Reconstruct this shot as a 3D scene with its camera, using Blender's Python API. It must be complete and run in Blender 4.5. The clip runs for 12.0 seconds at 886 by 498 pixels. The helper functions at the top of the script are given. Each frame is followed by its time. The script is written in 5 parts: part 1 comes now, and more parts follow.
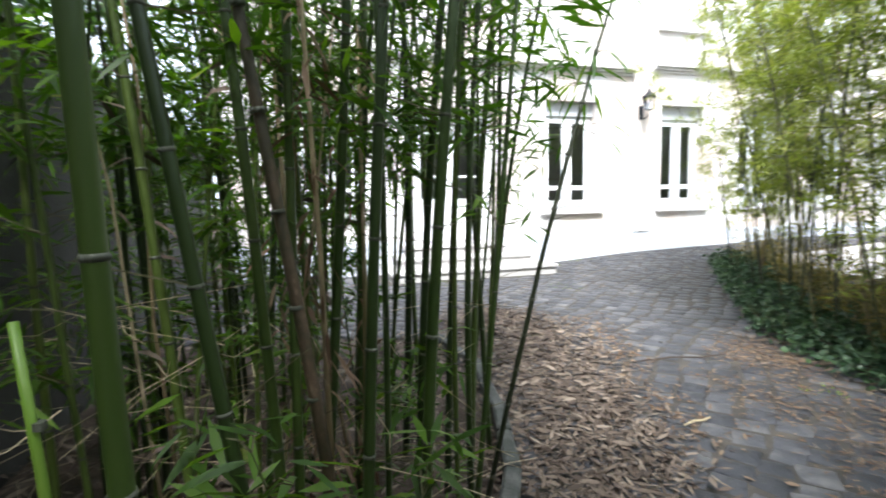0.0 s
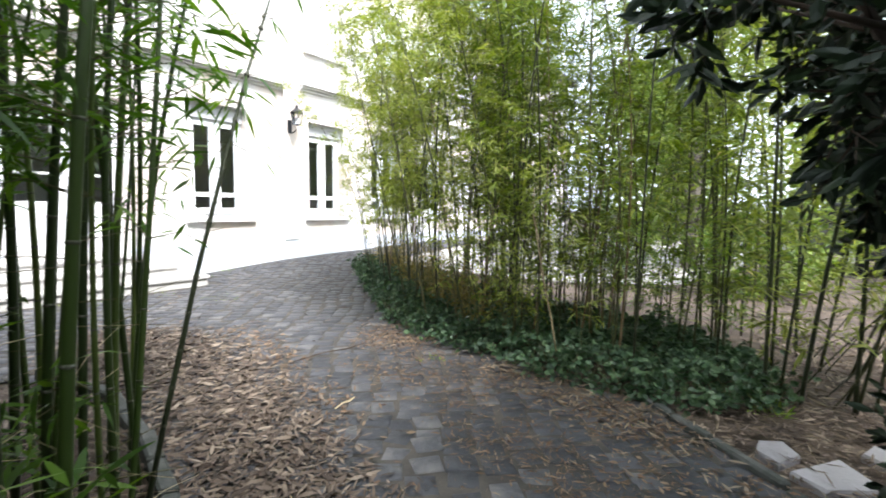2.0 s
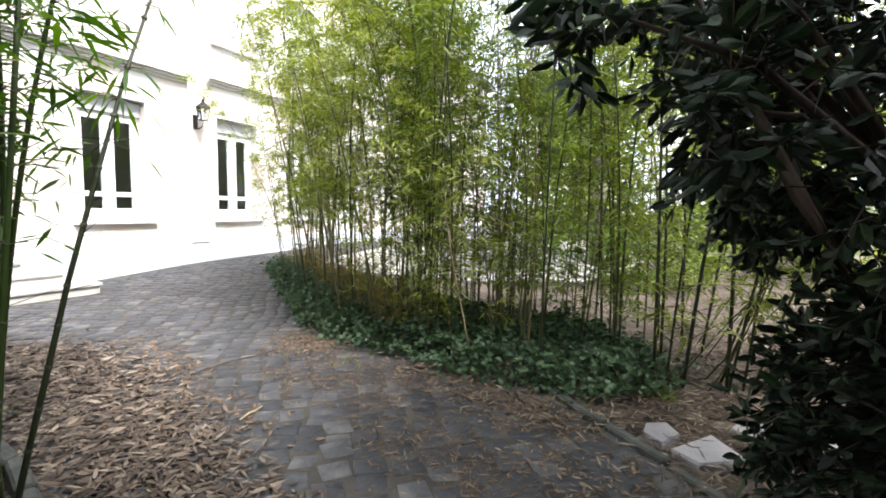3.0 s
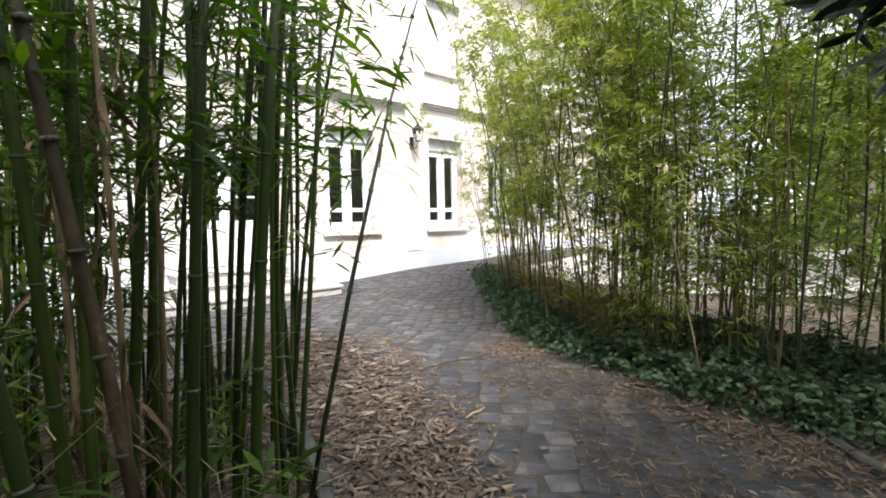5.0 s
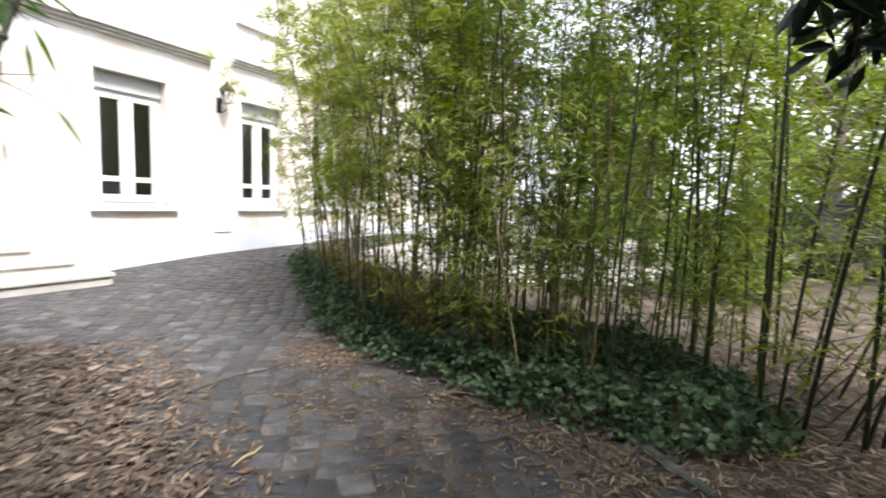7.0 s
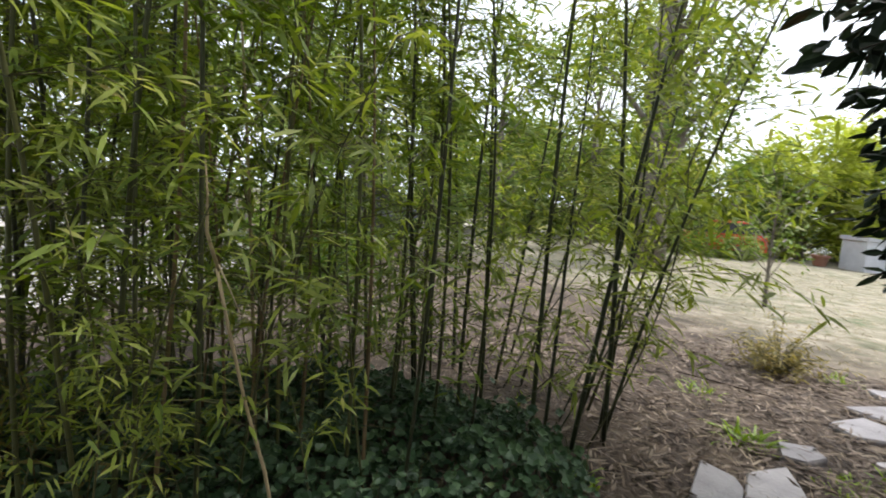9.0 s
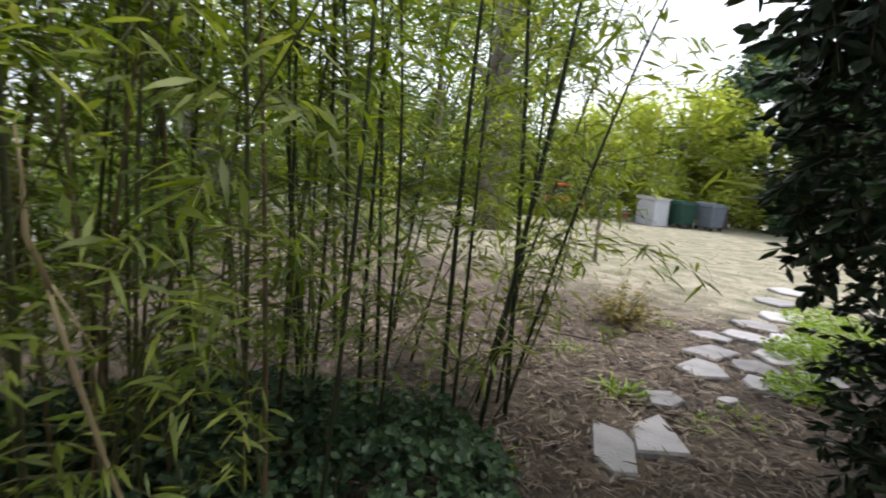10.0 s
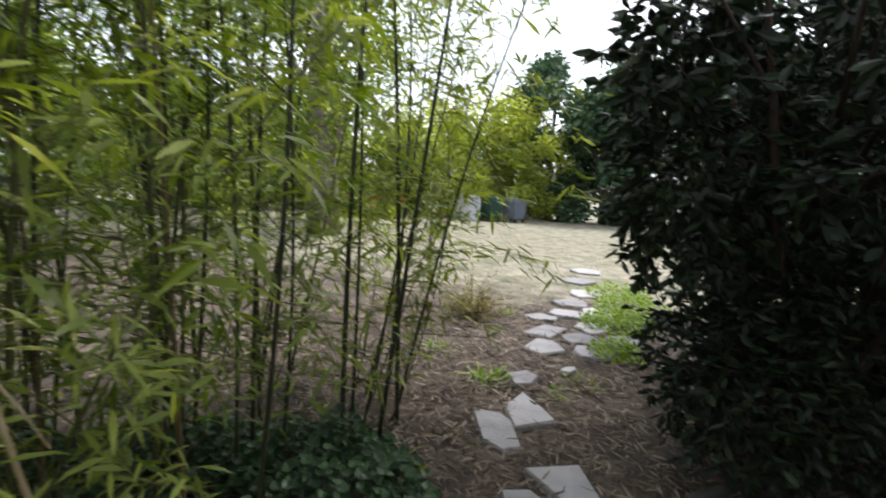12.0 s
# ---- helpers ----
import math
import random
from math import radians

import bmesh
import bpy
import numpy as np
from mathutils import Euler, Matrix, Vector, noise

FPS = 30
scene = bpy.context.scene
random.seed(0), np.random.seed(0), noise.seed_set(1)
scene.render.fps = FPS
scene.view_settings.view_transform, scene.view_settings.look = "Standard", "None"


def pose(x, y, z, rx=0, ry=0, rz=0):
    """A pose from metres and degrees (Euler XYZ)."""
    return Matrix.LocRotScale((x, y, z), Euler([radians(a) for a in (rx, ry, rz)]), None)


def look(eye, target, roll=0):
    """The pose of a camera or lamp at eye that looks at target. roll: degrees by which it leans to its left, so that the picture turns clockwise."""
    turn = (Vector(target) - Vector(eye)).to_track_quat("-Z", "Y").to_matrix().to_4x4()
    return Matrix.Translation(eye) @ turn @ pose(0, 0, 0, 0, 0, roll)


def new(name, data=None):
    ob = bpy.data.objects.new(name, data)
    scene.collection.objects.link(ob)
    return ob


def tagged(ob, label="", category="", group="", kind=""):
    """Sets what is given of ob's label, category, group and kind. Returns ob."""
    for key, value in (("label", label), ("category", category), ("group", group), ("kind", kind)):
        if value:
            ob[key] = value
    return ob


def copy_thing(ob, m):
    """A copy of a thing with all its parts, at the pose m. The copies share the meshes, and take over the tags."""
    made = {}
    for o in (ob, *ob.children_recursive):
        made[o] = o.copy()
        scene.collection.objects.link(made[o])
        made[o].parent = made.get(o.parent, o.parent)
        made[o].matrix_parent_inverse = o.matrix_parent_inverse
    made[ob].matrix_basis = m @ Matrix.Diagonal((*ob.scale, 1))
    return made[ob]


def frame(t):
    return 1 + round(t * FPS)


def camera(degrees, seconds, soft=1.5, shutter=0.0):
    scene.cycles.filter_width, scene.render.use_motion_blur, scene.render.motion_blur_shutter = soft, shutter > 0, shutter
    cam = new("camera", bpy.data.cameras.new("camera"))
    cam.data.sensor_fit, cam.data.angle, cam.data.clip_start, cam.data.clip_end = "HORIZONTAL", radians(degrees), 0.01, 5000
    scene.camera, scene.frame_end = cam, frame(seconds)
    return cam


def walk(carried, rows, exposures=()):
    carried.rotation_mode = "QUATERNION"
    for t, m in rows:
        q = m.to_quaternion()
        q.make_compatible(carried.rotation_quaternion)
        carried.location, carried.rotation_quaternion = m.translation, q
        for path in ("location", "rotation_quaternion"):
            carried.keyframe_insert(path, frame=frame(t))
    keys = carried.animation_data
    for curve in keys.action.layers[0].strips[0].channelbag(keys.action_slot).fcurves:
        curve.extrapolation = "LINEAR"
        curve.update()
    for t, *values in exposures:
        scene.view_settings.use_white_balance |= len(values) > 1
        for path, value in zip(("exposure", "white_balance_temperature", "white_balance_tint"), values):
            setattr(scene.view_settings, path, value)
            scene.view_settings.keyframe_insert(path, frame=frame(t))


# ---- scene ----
cam = camera(85.3, 12.0, soft=1.8, shutter=0.35)
PATH = [
    (0, (0.368, 0.311, 1.230), (0.925, 2.223, 1.044), -1.2),
    (0.5, (0.276, 0.292, 1.242), (1.261, 2.021, 1.035), -0.1),
    (1, (0.197, 0.260, 1.244), (1.540, 1.724, 1.018), -0.4),
    (1.5, (0.212, 0.245, 1.239), (1.743, 1.519, 1.051), 1.1),
    (2, (0.262, 0.176, 1.254), (1.914, 1.291, 1.091), 0.5),
    (2.5, (0.287, 0.113, 1.263), (2.055, 1.033, 1.099), 0.3),
    (2.7, (0.289, 0.094, 1.262), (2.101, 0.928, 1.109), 0.7),
    (4.3, (0.271, 0.145, 1.266), (1.917, 1.269, 1.101), -1.9),
    (4.5, (0.252, 0.177, 1.265), (1.820, 1.408, 1.123), -1.8),
    (5, (0.192, 0.230, 1.277), (1.538, 1.704, 1.153), -1.1),
    (5.5, (0.226, 0.260, 1.238), (1.650, 1.656, 1.076), -0.4),
    (6, (0.423, 0.312, 1.249), (2.010, 1.518, 1.081), 0.8),
    (6.5, (0.634, 0.377, 1.252), (2.256, 1.528, 1.034), 1.9),
    (7, (0.871, 0.514, 1.252), (2.626, 1.452, 1.065), 1.7),
    (7.2, (0.953, 0.606, 1.261), (2.789, 1.382, 1.085), 0.3),
    (8.8, (2.204, 1.619, 1.350), (3.463, 1.069, 1.216), 2.8),
    (9, (2.211, 1.734, 1.367), (3.431, 1.109, 1.212), 3.1),
    (9.5, (2.339, 1.815, 1.409), (3.470, 1.053, 1.202), 3.7),
    (10, (2.628, 1.807, 1.399), (3.569, 0.827, 1.162), 3.9),
    (10.5, (2.694, 1.890, 1.443), (3.395, 0.722, 1.220), 3.7),
    (11, (2.771, 1.991, 1.455), (3.165, 0.693, 1.196), 1.9),
    (11.5, (2.786, 1.973, 1.454), (3.170, 0.677, 1.177), 3.1),
    (12, (2.844, 2.082, 1.479), (3.369, 0.822, 1.271), 2.7),
]
walk(cam, [(t, look(eye, target, roll)) for t, eye, target, roll in PATH], exposures=((0, 1.58, 6150, 8), (1.5, 1.58, 6200, 8), (2.5, 1.56, 6400, 10), (4.5, 1.3, 6650, 12), (5.5, 1.16, 6650, 12.5), (6.5, 1.2, 6650, 12.5), (7.2, 1.28, 6650, 12.5), (9, 0.9, 6550, 10), (10.3, 0.72, 6500, 10), (12, 0.76, 6400, 9.5)))

# ---- light ----
SUN_AZ, SUN_EL = radians(200), radians(54)          # azimuth clockwise from +y
world = bpy.data.worlds.new("overcast_sky")
scene.world = world
world.use_nodes = True
wn = world.node_tree.nodes
sky = wn.new("ShaderNodeTexSky")
sky.sky_type, sky.sun_disc, sky.sun_elevation, sky.sun_rotation = "NISHITA", False, SUN_EL, SUN_AZ
sky.air_density, sky.dust_density, sky.ozone_density = 1.2, 6.0, 0.6
pale = wn.new("ShaderNodeMix")
pale.data_type = "RGBA"
pale.inputs[0].default_value = 0.72
world.node_tree.links.new(sky.outputs[0], pale.inputs[6])
pale.inputs[7].default_value = (9.1, 9.8, 10.7, 1)
world.node_tree.links.new(pale.outputs[2], wn["Background"].inputs[0])
wn["Background"].inputs[1].default_value = 0.13
sun = new("sun", bpy.data.lights.new("sun", "SUN"))
sun.data.energy, sun.data.angle, sun.data.color = 3.3, radians(11), (1.0, 0.985, 0.965)
sd = Vector((math.sin(SUN_AZ) * math.cos(SUN_EL), math.cos(SUN_AZ) * math.cos(SUN_EL), math.sin(SUN_EL)))
sun.matrix_world = look(sd * 30, (0, 0, 0))


# ---- materials ----
def ramp_of(nt, stops):
    r = nt.nodes.new("ShaderNodeValToRGB")
    while len(r.color_ramp.elements) < len(stops):
        r.color_ramp.elements.new(0.5)
    for e, (p, c) in zip(r.color_ramp.elements, stops):
        e.position, e.color = p, (*c, 1)
    return r


def surface(name, stops, scale=8.0, rough=0.8, bump=0.2, fine=60.0, vary="", metal=0.0, through_light=0.0, stretch=(1, 1, 1), spec=0.4):
    """Two scales of noise pick a colour from stops; vary: 'object' or 'island' shifts it piece by piece."""
    mat = bpy.data.materials.new(name)
    mat.use_nodes = True
    nt = mat.node_tree
    n, l = nt.nodes, nt.links
    bsdf = n["Principled BSDF"]
    tc, mp = n.new("ShaderNodeTexCoord"), n.new("ShaderNodeMapping")
    mp.inputs["Scale"].default_value = stretch
    l.new(tc.outputs["Object"], mp.inputs["Vector"])
    a, b = n.new("ShaderNodeTexNoise"), n.new("ShaderNodeTexNoise")
    for tex, sc, det in ((a, scale, 5), (b, fine, 3)):
        tex.inputs["Scale"].default_value, tex.inputs["Detail"].default_value = sc, det
        l.new(mp.outputs[0], tex.inputs["Vector"])
    mix = n.new("ShaderNodeMath")
    mix.operation = "MULTIPLY_ADD"
    mix.inputs[1].default_value = 0.35
    l.new(b.outputs[0], mix.inputs[0])
    sub = n.new("ShaderNodeMath")
    sub.operation = "MULTIPLY_ADD"
    sub.inputs[1].default_value, sub.inputs[2].default_value = 1.3, -0.32
    l.new(a.outputs[0], sub.inputs[0])
    l.new(sub.outputs[0], mix.inputs[2])
    value = mix.outputs[0]
    if vary:
        src = n.new("ShaderNodeObjectInfo") if vary == "object" else n.new("ShaderNodeNewGeometry")
        rnd = src.outputs["Random"] if vary == "object" else src.outputs["Random Per Island"]
        add = n.new("ShaderNodeMath")
        add.operation = "MULTIPLY_ADD"
        add.inputs[1].default_value = 0.75
        l.new(rnd, add.inputs[0])
        low = n.new("ShaderNodeMath")
        low.operation = "MULTIPLY_ADD"
        low.inputs[1].default_value, low.inputs[2].default_value = 0.5, -0.12
        l.new(value, low.inputs[0])
        l.new(low.outputs[0], add.inputs[2])
        value = add.outputs[0]
    r = ramp_of(nt, stops)
    l.new(value, r.inputs[0])
    l.new(r.outputs[0], bsdf.inputs["Base Color"])
    bsdf.inputs["Roughness"].default_value, bsdf.inputs["Metallic"].default_value = rough, metal
    bsdf.inputs["Specular IOR Level"].default_value = spec
    if bump:
        bp = n.new("ShaderNodeBump")
        bp.inputs["Strength"].default_value, bp.inputs["Distance"].default_value = bump, 0.02
        l.new(mix.outputs[0], bp.inputs["Height"])
        l.new(bp.outputs[0], bsdf.inputs["Normal"])
    if through_light:
        tr, ms = n.new("ShaderNodeBsdfTranslucent"), n.new("ShaderNodeMixShader")
        br = n.new("ShaderNodeHueSaturation")
        br.inputs["Saturation"].default_value, br.inputs["Value"].default_value = 1.15, 1.5
        l.new(r.outputs[0], br.inputs["Color"])
        l.new(br.outputs[0], tr.inputs[0])
        ms.inputs[0].default_value = through_light
        l.new(bsdf.outputs[0], ms.inputs[1])
        l.new(tr.outputs[0], ms.inputs[2])
        l.new(ms.outputs[0], n["Material Output"].inputs[0])
    return mat


M_leaf = surface("bamboo_leaf_light", [(0.0, (0.078, 0.102, 0.018)), (0.4, (0.165, 0.21, 0.036)), (0.8, (0.285, 0.325, 0.07)), (0.95, (0.42, 0.405, 0.13)), (1.0, (0.36, 0.26, 0.11))], 3, 0.5, 0, 40, "island", through_light=0.45)
# darker leaf colour with shade and backlight put into it
M_leaf_shade = surface("bamboo_leaf_shade", [(0.0, (0.025, 0.055, 0.010)), (0.5, (0.065, 0.135, 0.02)), (0.9, (0.14, 0.24, 0.035)), (1.0, (0.3, 0.27, 0.10))], 3, 0.42, 0, 40, "island", through_light=0.48)
M_culm = surface("bamboo_culm_green", [(0.0, (0.014, 0.025, 0.007)), (0.5, (0.033, 0.059, 0.010)), (0.9, (0.078, 0.112, 0.02)), (1.0, (0.14, 0.12, 0.045))], 5, 0.42, 0.06, 50, "object", stretch=(1, 1, 0.15))
M_culm_thin = surface("bamboo_culm_olive", [(0.0, (0.022, 0.024, 0.012)), (0.45, (0.055, 0.06, 0.022)), (0.75, (0.10, 0.1, 0.036)), (1.0, (0.17, 0.135, 0.06))], 5, 0.5, 0.06, 50, "object", stretch=(1, 1, 0.2))
M_culm_edge = surface("bamboo_culm_dark", [(0.0, (0.014, 0.02, 0.009)), (0.5, (0.034, 0.042, 0.016)), (0.85, (0.065, 0.066, 0.026)), (1.0, (0.13, 0.075, 0.04))], 5, 0.45, 0.06, 50, "object", stretch=(1, 1, 0.3))
M_old = surface("old_blotched_culm", [(0.0, (0.02, 0.02, 0.01)), (0.45, (0.05, 0.043, 0.022)), (0.62, (0.11, 0.075, 0.045)), (0.75, (0.3, 0.21, 0.14)), (1.0, (0.45, 0.36, 0.28))], 9, 0.6, 0.15, 70, stretch=(1, 1, 0.5))
M_node = surface("bamboo_node_ring", [(0.0, (0.03, 0.032, 0.02)), (0.6, (0.07, 0.075, 0.05)), (1.0, (0.3, 0.31, 0.27))], 30, 0.7, 0.1, 120)
M_dry = surface("dry_bamboo_cane", [(0.0, (0.16, 0.11, 0.06)), (0.6, (0.36, 0.28, 0.16)), (1.0, (0.55, 0.46, 0.30))], 6, 0.6, 0.1, 70, "object", stretch=(1, 1, 0.2))
M_dry_green = surface("half_dry_stem", [(0.0, (0.05, 0.042, 0.016)), (0.6, (0.115, 0.09, 0.035)), (1.0, (0.2, 0.155, 0.07))], 6, 0.7, 0.05, 70, "object", stretch=(1, 1, 0.2))
M_straw_culm = surface("straw_brown_culm", [(0.0, (0.1, 0.062, 0.03)), (0.6, (0.2, 0.14, 0.07)), (1.0, (0.34, 0.27, 0.15))], 6, 0.6, 0.08, 70, "object", stretch=(1, 1, 0.2))
M_fringe = surface("half_dry_olive_leaf", [(0.0, (0.075, 0.066, 0.02)), (0.4, (0.165, 0.138, 0.04)), (0.75, (0.25, 0.205, 0.065)), (1.0, (0.32, 0.245, 0.11))], 3, 0.6, 0, 40, "island", through_light=0.4)
M_sheath = surface("papery_bamboo_sheath", [(0.0, (0.08, 0.045, 0.028)), (0.5, (0.2, 0.125, 0.08)), (1.0, (0.42, 0.32, 0.22))], 4, 0.7, 0, 60, "island", through_light=0.2)
M_straw_bits = surface("broken_straw", [(0.0, (0.05, 0.033, 0.02)), (0.5, (0.13, 0.092, 0.06)), (1.0, (0.3, 0.24, 0.17))], 4, 0.8, 0, 60, "island")
M_young = surface("young_culm", [(0.0, (0.05, 0.11, 0.01)), (0.6, (0.11, 0.2, 0.02)), (1.0, (0.2, 0.27, 0.06))], 6, 0.45, 0.05, 60, stretch=(1, 1, 0.2))
# the light leaf darkened to carry the shade of the clump's southern side
M_leaf_half_shade = surface("bamboo_leaf_half_shade", [(0.0, (0.05, 0.078, 0.012)), (0.45, (0.118, 0.17, 0.025)), (0.85, (0.22, 0.272, 0.048)), (1.0, (0.35, 0.315, 0.1))], 3, 0.48, 0, 40, "island", through_light=0.42)
M_twig = surface("thin_twig", [(0.0, (0.05, 0.045, 0.02)), (1.0, (0.13, 0.12, 0.05))], 9, 0.7, 0, 50)
M_straw = surface("dry_grass_blade", [(0.0, (0.12, 0.13, 0.045)), (0.5, (0.30, 0.25, 0.16)), (1.0, (0.46, 0.40, 0.3))], 2, 0.8, 0, 30, "island", through_light=0.2)
M_litter = surface("fallen_leaves", [(0.0, (0.032, 0.022, 0.016)), (0.35, (0.076, 0.053, 0.039)), (0.7, (0.15, 0.11, 0.082)), (1.0, (0.33, 0.265, 0.205))], 4, 0.75, 0, 60, "island")
M_crumbs = surface("orange_leaf_crumbs", [(0.0, (0.06, 0.034, 0.02)), (0.5, (0.155, 0.095, 0.056)), (1.0, (0.29, 0.215, 0.145))], 4, 0.85, 0, 60, "island")
M_ivy = surface("ivy_leaf", [(0.0, (0.017, 0.039, 0.019)), (0.5, (0.043, 0.085, 0.039)), (0.9, (0.09, 0.148, 0.066)), (1.0, (0.16, 0.205, 0.09))], 3, 0.45, 0, 40, "island", through_light=0.18)
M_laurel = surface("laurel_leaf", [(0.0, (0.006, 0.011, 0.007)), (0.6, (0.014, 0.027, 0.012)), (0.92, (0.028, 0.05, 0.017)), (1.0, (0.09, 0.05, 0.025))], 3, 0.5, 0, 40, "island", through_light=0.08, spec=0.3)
M_bright = surface("fresh_green_leaf", [(0.0, (0.08, 0.14, 0.015)), (0.6, (0.20, 0.30, 0.03)), (1.0, (0.33, 0.40, 0.07))], 3, 0.5, 0, 40, "island", through_light=0.3)
M_tree = surface("garden_tree_leaf", [(0.0, (0.05, 0.085, 0.015)), (0.5, (0.12, 0.18, 0.03)), (1.0, (0.26, 0.30, 0.07))], 0.5, 0.6, 0, 10, "island", through_light=0.3)
M_willow = surface("yellow_green_tree_leaf", [(0.0, (0.16, 0.2, 0.03)), (0.5, (0.3, 0.34, 0.065)), (1.0, (0.42, 0.44, 0.14))], 0.5, 0.6, 0, 10, "island", through_light=0.6)
M_conifer = surface("dark_tree_leaf", [(0.0, (0.022, 0.05, 0.026)), (0.6, (0.06, 0.11, 0.05)), (1.0, (0.12, 0.175, 0.075))], 0.5, 0.6, 0, 10, "island", through_light=0.1)
M_bark = surface("grey_bark", [(0.0, (0.06, 0.05, 0.04)), (0.5, (0.15, 0.13, 0.11)), (1.0, (0.28, 0.25, 0.22))], 5, 0.9, 0.8, 30, stretch=(1, 1, 0.25))
M_bark_dark = surface("dark_bark", [(0.0, (0.015, 0.011, 0.008)), (1.0, (0.07, 0.045, 0.03))], 8, 0.9, 0.6, 40, stretch=(1, 1, 0.3))
M_sett = surface("worn_stone_sett", [(0.0, (0.022, 0.023, 0.028)), (0.45, (0.037, 0.038, 0.045)), (0.8, (0.062, 0.062, 0.07)), (1.0, (0.135, 0.128, 0.125))], 6, 0.6, 0.7, 45, "object", spec=0.5)
M_sett_rest = surface("worn_stone_sett_far", [(0.0, (0.022, 0.023, 0.028)), (0.45, (0.037, 0.038, 0.045)), (0.8, (0.062, 0.062, 0.07)), (1.0, (0.135, 0.128, 0.125))], 6, 0.6, 0.7, 45, "island", spec=0.5)
M_joint = surface("sandy_joint_soil", [(0.0, (0.026, 0.024, 0.023)), (0.5, (0.055, 0.049, 0.043)), (1.0, (0.12, 0.1, 0.078))], 5, 0.95, 0.5, 60)
# paler than the setts: bright sunlight is put into this colour
M_court = surface("court_pale_for_sun", [(0.0, (0.2, 0.185, 0.17)), (0.5, (0.34, 0.32, 0.3)), (1.0, (0.48, 0.46, 0.44))], 3, 0.9, 0.5, 60)
M_kerb = surface("mossy_concrete_kerb", [(0.0, (0.025, 0.03, 0.022)), (0.5, (0.06, 0.064, 0.058)), (1.0, (0.13, 0.13, 0.12))], 7, 0.9, 0.5, 60)
M_slab = surface("pale_flagstone", [(0.0, (0.12, 0.112, 0.118)), (0.45, (0.25, 0.236, 0.248)), (1.0, (0.4, 0.378, 0.386))], 7, 0.8, 0.5, 55, "object")
M_plaster = surface("white_lime_plaster", [(0.0, (0.56, 0.43, 0.35)), (0.4, (0.64, 0.56, 0.505)), (0.58, (0.71, 0.69, 0.68)), (1.0, (0.75, 0.75, 0.765))], 0.8, 0.9, 0.12, 40)
M_plinth = surface("pale_blue_plinth", [(0.0, (0.50, 0.54, 0.60)), (0.6, (0.60, 0.63, 0.68)), (1.0, (0.68, 0.69, 0.71))], 1.6, 0.9, 0.15, 40)
M_trim = surface("weathered_moulding", [(0.0, (0.4, 0.38, 0.36)), (0.6, (0.58, 0.56, 0.54)), (1.0, (0.7, 0.69, 0.68))], 3, 0.9, 0.2, 50)
M_stone = surface("pale_step_stone", [(0.0, (0.34, 0.325, 0.31)), (0.6, (0.46, 0.445, 0.43)), (1.0, (0.56, 0.55, 0.535))], 4, 0.85, 0.25, 50)
M_sill = surface("pale_sill_stone", [(0.0, (0.56, 0.55, 0.54)), (0.6, (0.66, 0.65, 0.645)), (1.0, (0.74, 0.735, 0.73))], 4, 0.85, 0.2, 50)
M_paint = surface("white_window_paint", [(0.0, (0.74, 0.76, 0.78)), (1.0, (0.84, 0.85, 0.86))], 5, 0.45, 0.03, 60)
M_shutter = surface("grey_shutter_box", [(0.0, (0.38, 0.39, 0.41)), (1.0, (0.48, 0.49, 0.505))], 4, 0.6, 0.05, 60)
# room wall greyed up to stand in for sky reflected in the panes
M_inside = surface("room_wall_reflection_grey", [(0.0, (0.2, 0.19, 0.185)), (1.0, (0.34, 0.33, 0.325))], 2, 0.9, 0, 20)
M_iron = surface("black_lantern_iron", [(0.0, (0.02, 0.02, 0.024)), (1.0, (0.06, 0.06, 0.07))], 20, 0.5, 0.1, 90, metal=0.6)
M_roof = surface("slate_roof", [(0.0, (0.10, 0.10, 0.11)), (1.0, (0.2, 0.2, 0.21))], 4, 0.8, 0.3, 40)
# near-black stands in for the shade behind the western bed
M_wall_dim = surface("garden_wall_in_shade", [(0.0, (0.018, 0.02, 0.018)), (0.6, (0.05, 0.052, 0.05)), (1.0, (0.10, 0.10, 0.095))], 2.5, 0.95, 0.5, 30)
M_bin_green = surface("dark_green_bin_plastic", [(0.0, (0.012, 0.045, 0.035)), (1.0, (0.025, 0.075, 0.055))], 4, 0.5, 0.03, 40)
M_bin_grey = surface("blue_grey_bin_plastic", [(0.0, (0.10, 0.115, 0.15)), (1.0, (0.17, 0.19, 0.23))], 4, 0.5, 0.03, 40)
M_locker = surface("pale_grey_locker", [(0.0, (0.42, 0.43, 0.47)), (1.0, (0.58, 0.59, 0.63))], 4, 0.6, 0.05, 40)
M_rubber = surface("black_rubber", [(0.0, (0.012, 0.012, 0.012)), (1.0, (0.03, 0.03, 0.03))], 10, 0.8, 0.1, 60)
M_red = surface("red_car_paint", [(0.0, (0.52, 0.035, 0.02)), (1.0, (0.62, 0.06, 0.035))], 3, 0.3, 0, 30)
M_car_dark = surface("dark_grey_car_paint", [(0.0, (0.02, 0.022, 0.026)), (1.0, (0.035, 0.038, 0.043))], 3, 0.3, 0, 30)
M_terracotta = surface("terracotta", [(0.0, (0.16, 0.075, 0.05)), (1.0, (0.26, 0.13, 0.09))], 6, 0.85, 0.1, 50)
M_chrome = surface("pale_metal", [(0.0, (0.4, 0.4, 0.42)), (1.0, (0.6, 0.6, 0.62))], 10, 0.35, 0, 50, metal=0.8)


